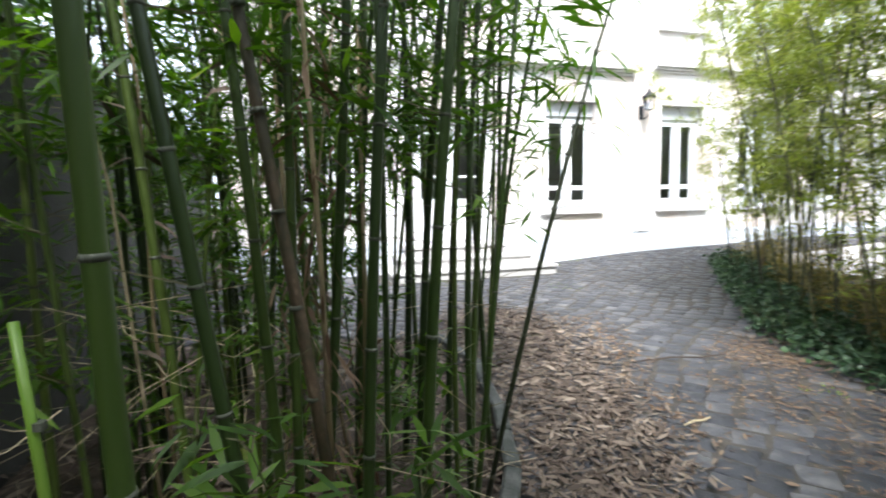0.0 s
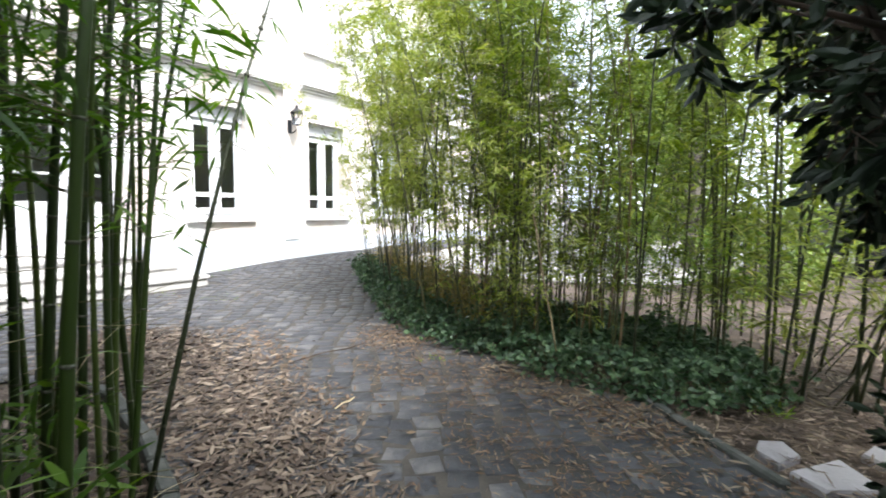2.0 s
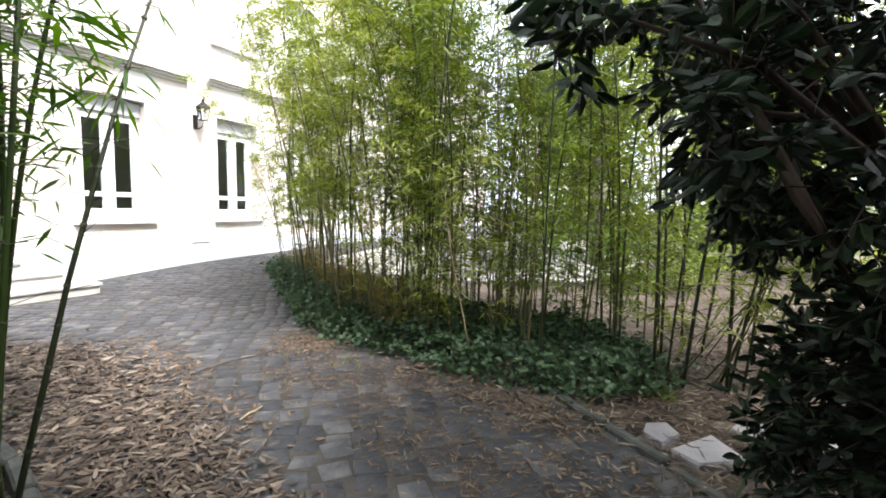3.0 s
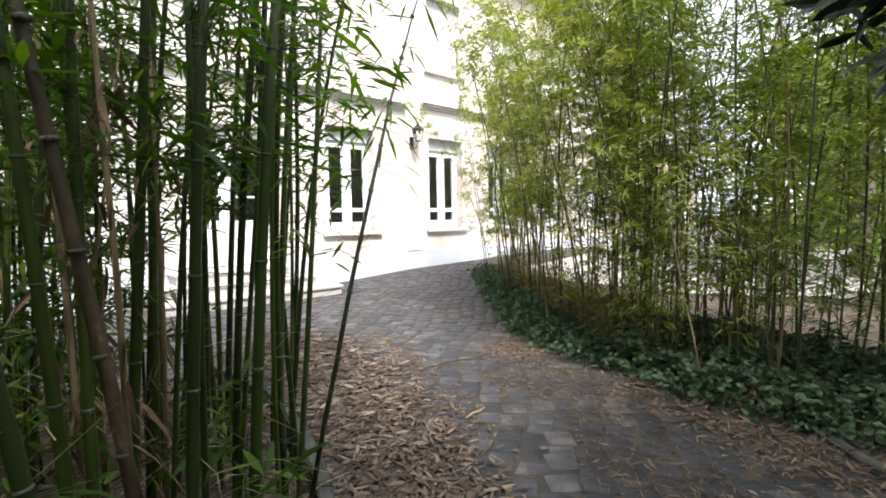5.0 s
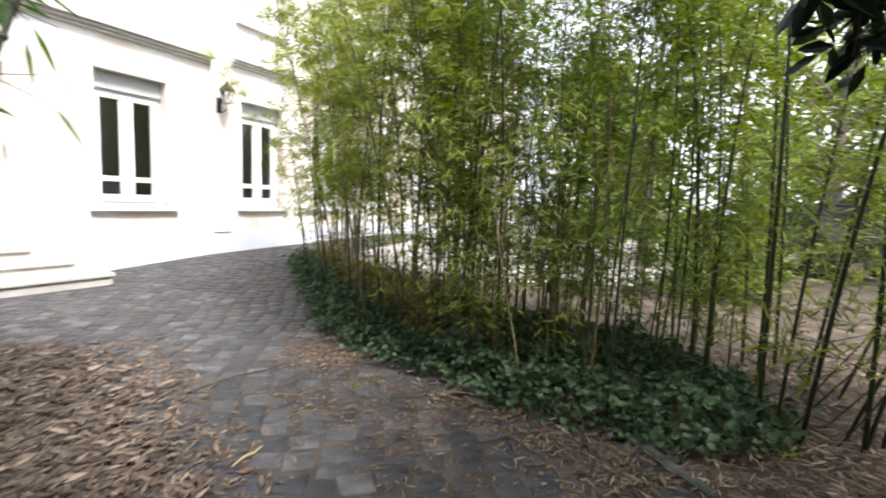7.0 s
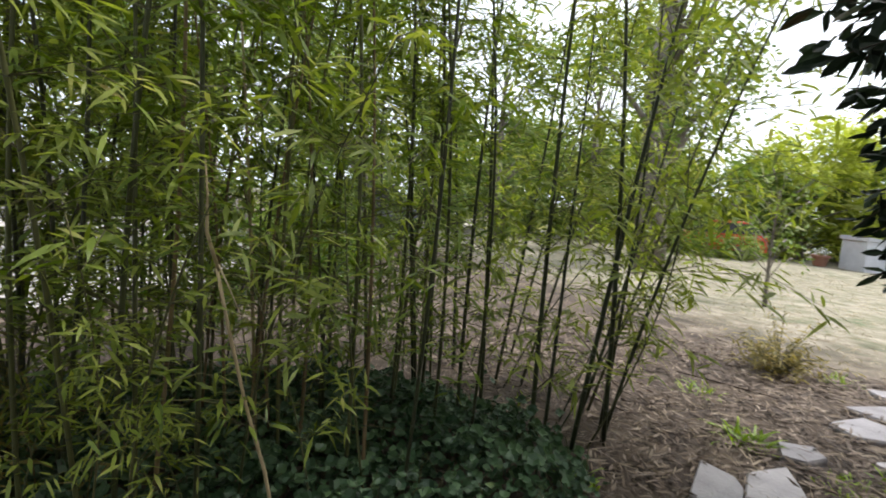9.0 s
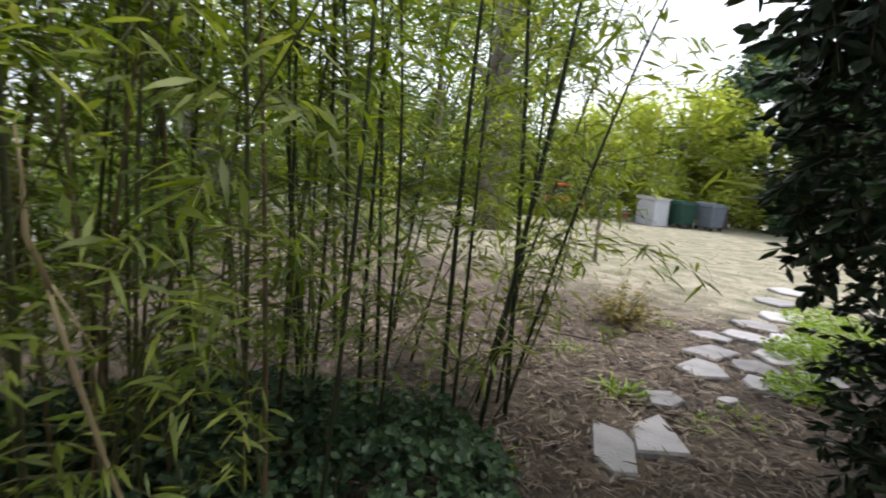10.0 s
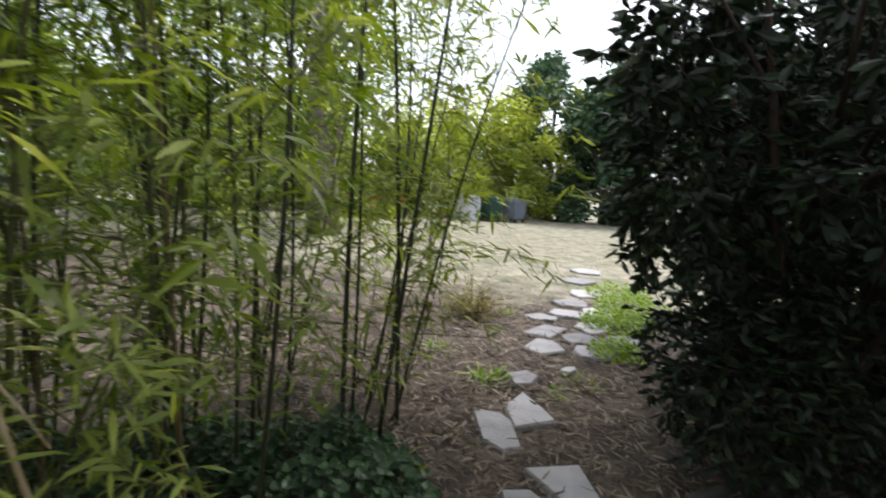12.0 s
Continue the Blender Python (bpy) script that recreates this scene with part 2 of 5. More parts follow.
def glass_of(name, tint, rough=0.04):
    mat = bpy.data.materials.new(name)
    mat.use_nodes = True
    b = mat.node_tree.nodes["Principled BSDF"]
    b.inputs["Base Color"].default_value = (*tint, 1)
    b.inputs["Roughness"].default_value = rough
    b.inputs["Transmission Weight"].default_value = 1.0
    b.inputs["IOR"].default_value = 1.45
    return mat


M_glass = glass_of("window_glass", (0.85, 0.9, 0.92))
M_lampglass = glass_of("lantern_glass", (0.9, 0.92, 0.95), 0.15)


def ground_material():
    mat = bpy.data.materials.new("soil_and_dry_lawn")
    mat.use_nodes = True
    nt = mat.node_tree
    n, l = nt.nodes, nt.links
    tc = n.new("ShaderNodeTexCoord")
    tex = []
    for sc, det in ((0.35, 4), (3.0, 6), (45.0, 4)):
        t = n.new("ShaderNodeTexNoise")
        t.inputs["Scale"].default_value, t.inputs["Detail"].default_value = sc, det
        l.new(tc.outputs["Object"], t.inputs["Vector"])
        tex.append(t)
    soil = ramp_of(nt, [(0.25, (0.026, 0.018, 0.014)), (0.5, (0.065, 0.046, 0.034)), (0.75, (0.14, 0.105, 0.08))])
    lawn = ramp_of(nt, [(0.25, (0.085, 0.1, 0.045)), (0.5, (0.2, 0.178, 0.128)), (0.75, (0.32, 0.285, 0.225))])
    for t, r in ((tex[1], soil), (tex[1], lawn)):
        m = n.new("ShaderNodeMath")
        m.operation = "MULTIPLY_ADD"
        m.inputs[1].default_value = 0.4
        l.new(tex[2].outputs[0], m.inputs[0])
        s2 = n.new("ShaderNodeMath")
        s2.operation = "MULTIPLY_ADD"
        s2.inputs[1].default_value, s2.inputs[2].default_value = 1.1, -0.25
        l.new(t.outputs[0], s2.inputs[0])
        l.new(s2.outputs[0], m.inputs[2])
        l.new(m.outputs[0], r.inputs[0])
    sep = n.new("ShaderNodeSeparateXYZ")
    l.new(tc.outputs["Object"], sep.inputs[0])
    far = n.new("ShaderNodeMath")
    far.operation = "MULTIPLY_ADD"                 # how far south: the open lawn begins
    far.inputs[1].default_value, far.inputs[2].default_value = -0.42, -1.85
    l.new(sep.outputs["Y"], far.inputs[0])
    wob = n.new("ShaderNodeMath")
    wob.operation = "ADD"
    l.new(far.outputs[0], wob.inputs[0])
    l.new(tex[1].outputs[0], wob.inputs[1])
    wob.use_clamp = True
    mix = n.new("ShaderNodeMix")
    mix.data_type = "RGBA"
    l.new(wob.outputs[0], mix.inputs[0])
    l.new(soil.outputs[0], mix.inputs[6])
    l.new(lawn.outputs[0], mix.inputs[7])
    b = n["Principled BSDF"]
    l.new(mix.outputs[2], b.inputs["Base Color"])
    b.inputs["Roughness"].default_value = 0.95
    bp = n.new("ShaderNodeBump")
    bp.inputs["Strength"].default_value, bp.inputs["Distance"].default_value = 0.6, 0.03
    l.new(tex[2].outputs[0], bp.inputs["Height"])
    l.new(bp.outputs[0], b.inputs["Normal"])
    return mat


M_ground = ground_material()


# ---- geometry tools ----
rng = random.Random(7)


class Geo:
    """Vertices and faces gathered for one mesh."""

    def __init__(self):
        self.v, self.f = [], []

    def add(self, verts, faces):
        k = len(self.v)
        self.v += [tuple(p) for p in verts]
        self.f += [tuple(i + k for i in f) for f in faces]

    def box(self, x0, x1, y0, y1, z0, z1, m=None):
        vs = [Vector((x, y, z)) for z in (z0, z1) for y in (y0, y1) for x in (x0, x1)]
        if m is not None:
            vs = [m @ p for p in vs]
        self.add(vs, [(0, 2, 3, 1), (4, 5, 7, 6), (0, 1, 5, 4), (2, 6, 7, 3), (0, 4, 6, 2), (1, 3, 7, 5)])

    def bevel_box(self, x0, x1, y0, y1, z0, z1, b=0.01, m=None):
        """A box whose upright and top edges are chamfered."""
        rings = []
        for z, i in ((z0, 0), (z1 - b, 0), (z1, b)):
            xs0, xs1, ys0, ys1 = x0 + i, x1 - i, y0 + i, y1 - i
            c = b * 0.7
            rings.append([(xs0 + c, ys0, z), (xs1 - c, ys0, z), (xs1, ys0 + c, z), (xs1, ys1 - c, z), (xs1 - c, ys1, z), (xs0 + c, ys1, z), (xs0, ys1 - c, z), (xs0, ys0 + c, z)])
        vs = [Vector(p) for r in rings for p in r]
        if m is not None:
            vs = [m @ p for p in vs]
        fs = [tuple(range(7, -1, -1)), tuple(range(16, 24))]
        for k in (0, 8):
            fs += [(k + i, k + (i + 1) % 8, k + 8 + (i + 1) % 8, k + 8 + i) for i in range(8)]
        self.add(vs, fs)

    def tube(self, pts, radii, sides=6, caps=True):
        pts = [Vector(p) for p in pts]
        vs, n = [], len(pts)
        for i, p in enumerate(pts):
            d = (pts[min(i + 1, n - 1)] - pts[max(i - 1, 0)]).normalized()
            u = d.orthogonal().normalized() if abs(d.z) < 0.9 else Vector((1, 0, 0)).cross(d).cross(d).normalized()
            w = d.cross(u)
            vs += [p + radii[i] * (math.cos(a) * u + math.sin(a) * w) for a in (2 * math.pi * k / sides for k in range(sides))]
        fs = [(i * sides + k, i * sides + (k + 1) % sides, (i + 1) * sides + (k + 1) % sides, (i + 1) * sides + k) for i in range(n - 1) for k in range(sides)]
        if caps:
            fs += [tuple(range(sides - 1, -1, -1)), tuple(range((n - 1) * sides, n * sides))]
        self.add(vs, fs)

    def blade(self, p, d, length, width, droop=0.2, roll=0.0):
        """A lance-shaped leaf: a keel, folded a little, that droops to its tip."""
        d = d.normalized()
        side = d.cross(Vector((0, 0, 1)))
        side = side.normalized() if side.length > 0.05 else Vector((1, 0, 0))
        up = side.cross(d)
        side = side * math.cos(roll) + up * math.sin(roll)
        a = p + d * length * 0.38 - Vector((0, 0, droop * length * 0.15))
        b = p + d * length * 0.75 - Vector((0, 0, droop * length * 0.5))
        tip = p + d * length - Vector((0, 0, droop * length))
        w = side * width * 0.5
        self.add([p, a - w, a + w, b - w * 0.62, b + w * 0.62, tip], [(0, 2, 1), (1, 2, 4, 3), (3, 4, 5)])

    def oval(self, p, d, side, length, width, fold=0.12):
        """A broad leaf of two folded halves."""
        up = side.cross(d)
        m1, tip = p + d * length * 0.5 - up * fold * width, p + d * length
        l1, r1 = p + d * length * 0.4 + side * width * 0.5 + up * fold * width, p + d * length * 0.4 - side * width * 0.5 + up * fold * width
        l2, r2 = p + d * length * 0.75 + side * width * 0.36, p + d * length * 0.75 - side * width * 0.36
        self.add([p, l1, l2, tip, r2, r1, m1], [(0, 6, 1), (1, 6, 2), (2, 6, 3), (0, 5, 6), (5, 4, 6), (4, 3, 6)])

    def mesh(self, name, material, smooth=False):
        me = bpy.data.meshes.new(name)
        me.from_pydata(self.v, [], self.f)
        me.materials.append(material)
        if smooth:
            me.polygons.foreach_set("use_smooth", [True] * len(me.polygons))
        me.update()
        return me


def part(name, geo, material, parent=None, label="", smooth=False):
    ob = new(name, geo.mesh(name, material, smooth))
    ob.parent = parent
    return tagged(ob, label) if label else ob


def thing(name, label, category, group="", kind="", m=None):
    ob = tagged(new(name), label, category, group, kind)
    if m is not None:
        ob.matrix_basis = m
    return ob


def rand_dir(r, low, high):
    """A unit vector with its height between low and high."""
    a, z = r.uniform(0, 2 * math.pi), r.uniform(low, high)
    c = math.sqrt(max(0.0, 1 - z * z))
    return Vector((c * math.cos(a), c * math.sin(a), z))


def inside(poly, x, y):
    hit, j = False, len(poly) - 1
    for i in range(len(poly)):
        (xi, yi), (xj, yj) = poly[i], poly[j]
        if (yi > y) != (yj > y) and x < (xj - xi) * (y - yi) / (yj - yi) + xi:
            hit = not hit
        j = i
    return hit


def scatter(poly, count, r):
    xs, ys = [p[0] for p in poly], [p[1] for p in poly]
    out = []
    while len(out) < count:
        x, y = r.uniform(min(xs), max(xs)), r.uniform(min(ys), max(ys))
        if inside(poly, x, y):
            out.append((x, y))
    return out


def gz(x, y):
    """Height of the ground: level by the drive, rising a little along the house, falling away over the lawn."""
    z = -0.036 * max(0.0, -y - 2.0)
    z += (0.16 * min(1.0, max(0.0, (x - 4.4) / 2.4)) + 0.028 * max(0.0, min(x, 12) - 6.8)) * min(1.0, max(0.0, (y - 3.2) / 5.2))
    z += 0.02 * noise.noise(Vector((x * 0.6, y * 0.6, 3))) * min(1.0, max(0.0, (-y - 0.5) / 3))
    return max(z, -1.1)


# ---- the plan ----
BED_LEFT = [(-0.9, 0.95), (-0.1, 0.8), (0.35, 1.15), (0.85, 1.75), (1.12, 2.2), (1.32, 2.9), (1.45, 3.6), (1.35, 4.4), (0.4, 4.8), (-0.9, 5.0)]
ISLAND = [(3.55, 0.75), (3.62, 1.4), (3.85, 2.1), (3.95, 2.75), (4.4, 3.55), (5.1, 4.45), (6.2, 5.7), (7.2, 6.9), (8.3, 6.6), (7.2, 4.0), (6.2, 2.0), (5.6, 0.4), (4.9, -0.25), (4.0, -0.3)]
DRIVE = [(-0.9, -2.6), (0.9, -1.9), (2.2, -0.62), (3.17, 0.37), (3.61, 0.83), (3.7, 1.4), (3.95, 2.2), (4.05, 2.8), (4.5, 3.6), (5.2, 4.5), (6.3, 5.8), (7.3, 7.0), (13.0, 7.6), (13.0, 8.72), (-0.9, 8.72), (-0.9, 5.1), (0.5, 4.9), (1.45, 4.5), (1.58, 3.6), (1.4, 2.8), (1.2, 2.15), (0.93, 1.65), (0.42, 1.02), (-0.1, 0.66), (-0.9, 0.8)]
WALL_Y = 8.75

# ground
g = Geo()
steps_x = [-400, -120, -50, -25] + [-14 + 0.7 * i for i in range(61)] + [36, 50, 80, 140, 400]
steps_y = [-400, -140, -80, -50] + [-32 + 0.7 * i for i in range(66)] + [20, 30, 60, 140, 400]
g.add([(x, y, gz(x, y) - 0.012) for y in steps_y for x in steps_x],
      [(j * len(steps_x) + i, j * len(steps_x) + i + 1, (j + 1) * len(steps_x) + i + 1, (j + 1) * len(steps_x) + i) for j in range(len(steps_y) - 1) for i in range(len(steps_x) - 1)])
ground = tagged(part("ground", g, M_ground, smooth=True), "brown leaf-strewn soil passing into a dry pale lawn", "ground", kind="structure")

# drive bed, a thin sheet just over the soil, under the setts
g = Geo()
seen = {}
for i in range(-8, 112):
    for j in range(-24, 76):
        cx, cy = -0.2 + 0.12 * i, 0.12 * j
        if inside(DRIVE, cx, cy):
            quad = []
            for dx, dy in ((0, 0), (1, 0), (1, 1), (0, 1)):
                k = (i + dx, j + dy)
                if k not in seen:
                    x, y = cx + 0.12 * (dx - 0.5), min(cy + 0.12 * (dy - 0.5), WALL_Y - 0.04)
                    seen[k] = len(g.v)
                    g.v.append((x, y, gz(x, y) + 0.004))
                quad.append(seen[k])
            g.f.append(tuple(quad))
drive = tagged(part("drive", g, M_joint), "driveway of worn grey stone setts strewn with dry leaves", "driveway", kind="structure")

# court east of the clump, its pale colour stands in for drive in strong sun
g = Geo()
COURT = [(8.2, 6.9), (7.9, 5.4), (8.3, 3.2), (9.2, 1.4), (13.0, 0.6), (24.0, 0.4), (24.0, 8.7), (13.1, 8.7), (13.1, 7.5)]
g.add([(x, y, gz(x, y) + 0.012) for x, y in COURT], [tuple(range(len(COURT)))])
tagged(part("court", g, M_court), "court beside the house, coloured pale for the sunlit drive", "gravel", kind="structure")


# ---- house ----
LOW_WINDOWS = ((4.92, 6.05), (7.58, 8.66), (9.62, 10.72), (0.3, 1.4), (11.9, 13.0), (15.2, 16.3), (18.0, 19.1))
HIGH_WINDOWS = ((7.58, 8.66), (9.62, 10.72), (11.9, 13.0), (15.2, 16.3))
HOUSE_END = 24.0
house = thing("house", "white plastered two-storey house with pale plinth and moulded string course", "house")


def facade():
    """The front wall is built of piers and panels, so that the openings go through it."""
    opens = [(2.3, 3.85, 0.52, 2.95)] + [(a, b, 1.06, 3.17) for a, b in LOW_WINDOWS]
    ups = [(a, b, 4.7, 6.4) for a, b in HIGH_WINDOWS]
    holes = opens + ups
    xs = sorted({-0.9, HOUSE_END, *[q for h in holes for q in h[:2]]})
    zs = sorted({-0.2, 3.9, 7.4, *[q for h in holes for q in h[2:]]})
    solid = {(i, k) for i in range(len(xs) - 1) for k in range(len(zs) - 1)
             if not any(h[0] < (xs[i] + xs[i + 1]) / 2 < h[1] and h[2] < (zs[k] + zs[k + 1]) / 2 < h[3] for h in holes)}
    g, at = Geo(), {}

    def corner(i, y, k):
        if (i, y, k) not in at:
            at[i, y, k] = len(g.v)
            g.v.append((xs[i], y, zs[k]))
        return at[i, y, k]

    y0, y1 = WALL_Y, WALL_Y + 0.4
    for i, k in solid:
        g.f.append((corner(i, y0, k), corner(i + 1, y0, k), corner(i + 1, y0, k + 1), corner(i, y0, k + 1)))
        g.f.append((corner(i, y1, k), corner(i, y1, k + 1), corner(i + 1, y1, k + 1), corner(i + 1, y1, k)))
        for near, (a, b) in (((i - 1, k), ((i, k), (i, k + 1))), ((i + 1, k), ((i + 1, k + 1), (i + 1, k))), ((i, k - 1), ((i + 1, k), (i, k))), ((i, k + 1), ((i, k + 1), (i + 1, k + 1)))):
            if near not in solid:
                g.f.append((corner(a[0], y0, a[1]), corner(b[0], y0, b[1]), corner(b[0], y1, b[1]), corner(a[0], y1, a[1])))
    part("wall", g, M_plaster, house)
    for box in ((-0.9, -0.5, y1, 17.0), (HOUSE_END - 0.4, HOUSE_END, y1, 17.0), (-0.5, HOUSE_END - 0.4, 16.6, 17.0)):
        g = Geo()
        g.box(*box, 0, 7.4)
        part("wall", g, M_plaster, house)
    g = Geo()
    x = -0.9
    for a, b in ((2.3, 3.85), (HOUSE_END, HOUSE_END)):
        g.bevel_box(x, a, WALL_Y - 0.03, WALL_Y, -0.2, 0.58, 0.012)
        x = b
    part("plinth", g, M_plinth, house, "pale bluish plinth")
    g = Geo()
    g.bevel_box(6.88, 7.3, WALL_Y - 0.05, WALL_Y, 0.585, 7.2, 0.015)
    part("pilaster", g, M_plaster, house)
    for a, b, z in ((-0.9, 6.86, 3.69), (7.34, HOUSE_END, 3.8)):
        g = Geo()
        for dy, z0, z1 in ((0.05, z, z + 0.05), (0.10, z + 0.052, z + 0.10), (0.16, z + 0.102, z + 0.16)):
            g.bevel_box(a, b, WALL_Y - dy, WALL_Y, z0, z1, 0.012)
        part("string_course", g, M_trim, house, "weathered grey moulding")
    g = Geo()
    g.box(-1.3, HOUSE_END + 0.4, WALL_Y - 0.35, 17.4, 7.4, 7.6)
    g.add([(-1.3, WALL_Y - 0.35, 7.6), (HOUSE_END + 0.4, WALL_Y - 0.35, 7.6), (HOUSE_END + 0.4, 17.4, 7.6), (-1.3, 17.4, 7.6), (2, 13, 10.4), (HOUSE_END - 3, 13, 10.4)],
          [(0, 1, 5, 4), (2, 3, 4, 5), (1, 2, 5), (3, 0, 4)])
    part("roof", g, M_roof, house, "grey slate hipped roof")
    g = Geo()
    g.box(-0.5, HOUSE_END - 0.4, WALL_Y + 2.6, WALL_Y + 2.7, 0, 7.3)
    g.box(-0.5, HOUSE_END - 0.4, WALL_Y + 0.4, WALL_Y + 2.6, 3.4, 3.6)
    g.box(-0.5, HOUSE_END - 0.4, WALL_Y + 0.4, WALL_Y + 2.6, 0.3, 0.5)
    part("inner_wall", g, M_inside, house, "interior wall, greyed up in place of sky reflected in the panes")


def window(number, x0, x1, z0, z1, shut):
    """A pair of casements behind a deep reveal, with a shutter box above and a stone sill below; shut: the roller shutter is down."""
    w = thing("window_%d" % number, "white window with its pale roller shutter let down" if shut else "white two-leaf casement window with dark glass and stone sill", "window", "windows of the house", "structure")
    y, top = WALL_Y + 0.2, z1 - 0.27
    g = Geo()
    g.bevel_box(x0 - 0.12, x1 + 0.13, WALL_Y - 0.09, WALL_Y + 0.2, z0 - 0.07, z0, 0.012)
    part("sill", g, M_sill, w, "pale stone sill")
    g = Geo()
    g.bevel_box(x0 + 0.01, x1 - 0.01, y - 0.06, y + 0.08, top, z1 - 0.003, 0.01)
    part("shutter_box", g, M_shutter, w, "grey roller shutter box")
    g = Geo()
    for a, b in ((x0 + 0.005, x0 + 0.055), (x1 - 0.055, x1 - 0.005)):
        g.box(a, b, y, y + 0.07, z0 + 0.002, top - 0.002)
    g.box(x0 + 0.055, x1 - 0.055, y, y + 0.07, z0 + 0.002, z0 + 0.07)
    g.box(x0 + 0.055, x1 - 0.055, y, y + 0.07, top - 0.05, top - 0.002)
    part("frame", g, M_paint, w)
    mid = (x0 + x1) / 2
    for a, b in ((x0 + 0.057, mid - 0.003), (mid + 0.003, x1 - 0.057)):
        g = Geo()
        s0, s1 = z0 + 0.072, top - 0.052
        g.box(a, a + 0.1, y - 0.015, y + 0.04, s0, s1)
        g.box(b - 0.1, b, y - 0.015, y + 0.04, s0, s1)
        g.box(a + 0.1, b - 0.1, y - 0.015, y + 0.04, s0, s0 + 0.12)
        g.box(a + 0.1, b - 0.1, y - 0.015, y + 0.04, s1 - 0.075, s1)
        g.box(a + 0.1, b - 0.1, y - 0.012, y + 0.037, s0 + 0.33, s0 + 0.41)
        leaf = part("casement", g, M_paint, w)
        g = Geo()
        g.box(a + 0.1, b - 0.1, y + 0.01, y + 0.016, s0 + 0.12, s1 - 0.075)
        pane = part("pane", g, M_glass, leaf, "dark reflecting glass")
        pane.visible_shadow = False
    g = Geo()
    g.tube([(mid - 0.01, y - 0.016, (z0 + top) / 2 - 0.05), (mid - 0.01, y - 0.05, (z0 + top) / 2), (mid - 0.01, y - 0.05, (z0 + top) / 2 + 0.1)], [0.012, 0.012, 0.01], 6)
    part("handle", g, M_chrome, w)
    if shut:
        for k in range(round((top - z0) / 0.055)):
            g = Geo()
            g.bevel_box(x0 + 0.015, x1 - 0.015, y - 0.055, y - 0.04, z0 + 0.004 + 0.055 * k, z0 + 0.053 + 0.055 * k, 0.004)
            part("slat", g, M_paint, w)


def front_door():
    d = thing("door_1", "white double door with tall dark glazed panels", "door", kind="structure")
    x0, x1, z0, z1, y = 2.3, 3.85, 0.52, 2.95, WALL_Y + 0.18
    g = Geo()
    g.box(x0, x0 + 0.06, y, y + 0.09, z0, z1 - 0.07)
    g.box(x1 - 0.06, x1, y, y + 0.09, z0, z1 - 0.07)
    g.box(x0, x1, y, y + 0.09, z1 - 0.068, z1)
    part("frame", g, M_paint, d)
    mid = (x0 + x1) / 2
    for a, b in ((x0 + 0.063, mid - 0.004), (mid + 0.004, x1 - 0.063)):
        g = Geo()
        s0, s1 = z0 + 0.02, z1 - 0.075
        g.box(a, a + 0.11, y - 0.01, y + 0.045, s0, s1)
        g.box(b - 0.11, b, y - 0.01, y + 0.045, s0, s1)
        g.box(a + 0.11, b - 0.11, y - 0.01, y + 0.045, s0, s0 + 0.16)
        g.box(a + 0.11, b - 0.11, y, y + 0.03, s0 + 0.16, s0 + 0.66)
        g.box(a + 0.11, b - 0.11, y - 0.01, y + 0.045, s0 + 0.66, s0 + 0.78)
        for z in (1.72, 2.5):
            g.box(a + 0.11, b - 0.11, y - 0.006, y + 0.04, z, z + 0.03)
        g.box(a + 0.11, b - 0.11, y - 0.01, y + 0.045, s1 - 0.1, s1)
        leaf = part("door_leaf", g, M_paint, d)
        g = Geo()
        g.box(a + 0.11, b - 0.11, y + 0.012, y + 0.018, s0 + 0.78, s1 - 0.1)
        part("pane", g, M_glass, leaf, "dark glass").visible_shadow = False
        g = Geo()
        g.bevel_box(a + 0.17, b - 0.17, y - 0.012, y, s0 + 0.22, s0 + 0.6, 0.01)
        part("panel", g, M_paint, leaf)
    g = Geo()
    g.tube([(mid + 0.06, y - 0.012, 1.5), (mid + 0.06, y - 0.06, 1.5), (mid + 0.16, y - 0.06, 1.5)], [0.012] * 3, 6)
    part("handle", g, M_chrome, d, "metal lever handle")


facade()
for k, (x0, x1) in enumerate(LOW_WINDOWS):
    window(k + 1, x0, x1, 1.06, 3.17, False)
for k, (x0, x1) in enumerate(HIGH_WINDOWS):
    window(k + 1 + len(LOW_WINDOWS), x0, x1, 4.7, 6.4, True)
front_door()
entrance = thing("entrance_steps", "three pale stone steps up to the glazed door", "steps")
for x0, x1, y0, z in ((2.05, 3.9, 8.25, 0.51), (1.85, 4.25, 7.93, 0.34), (1.65, 4.55, 7.6, 0.17)):
    g = Geo()
    g.bevel_box(x0, x1, y0, WALL_Y - 0.001, z - 0.045, z, 0.012)
    g.box(x0 + 0.03, x1 - 0.03, y0 + 0.03, WALL_Y - 0.002, 0.0 if z < 0.2 else z - 0.17, z - 0.045)
    part("step", g, M_stone, entrance)


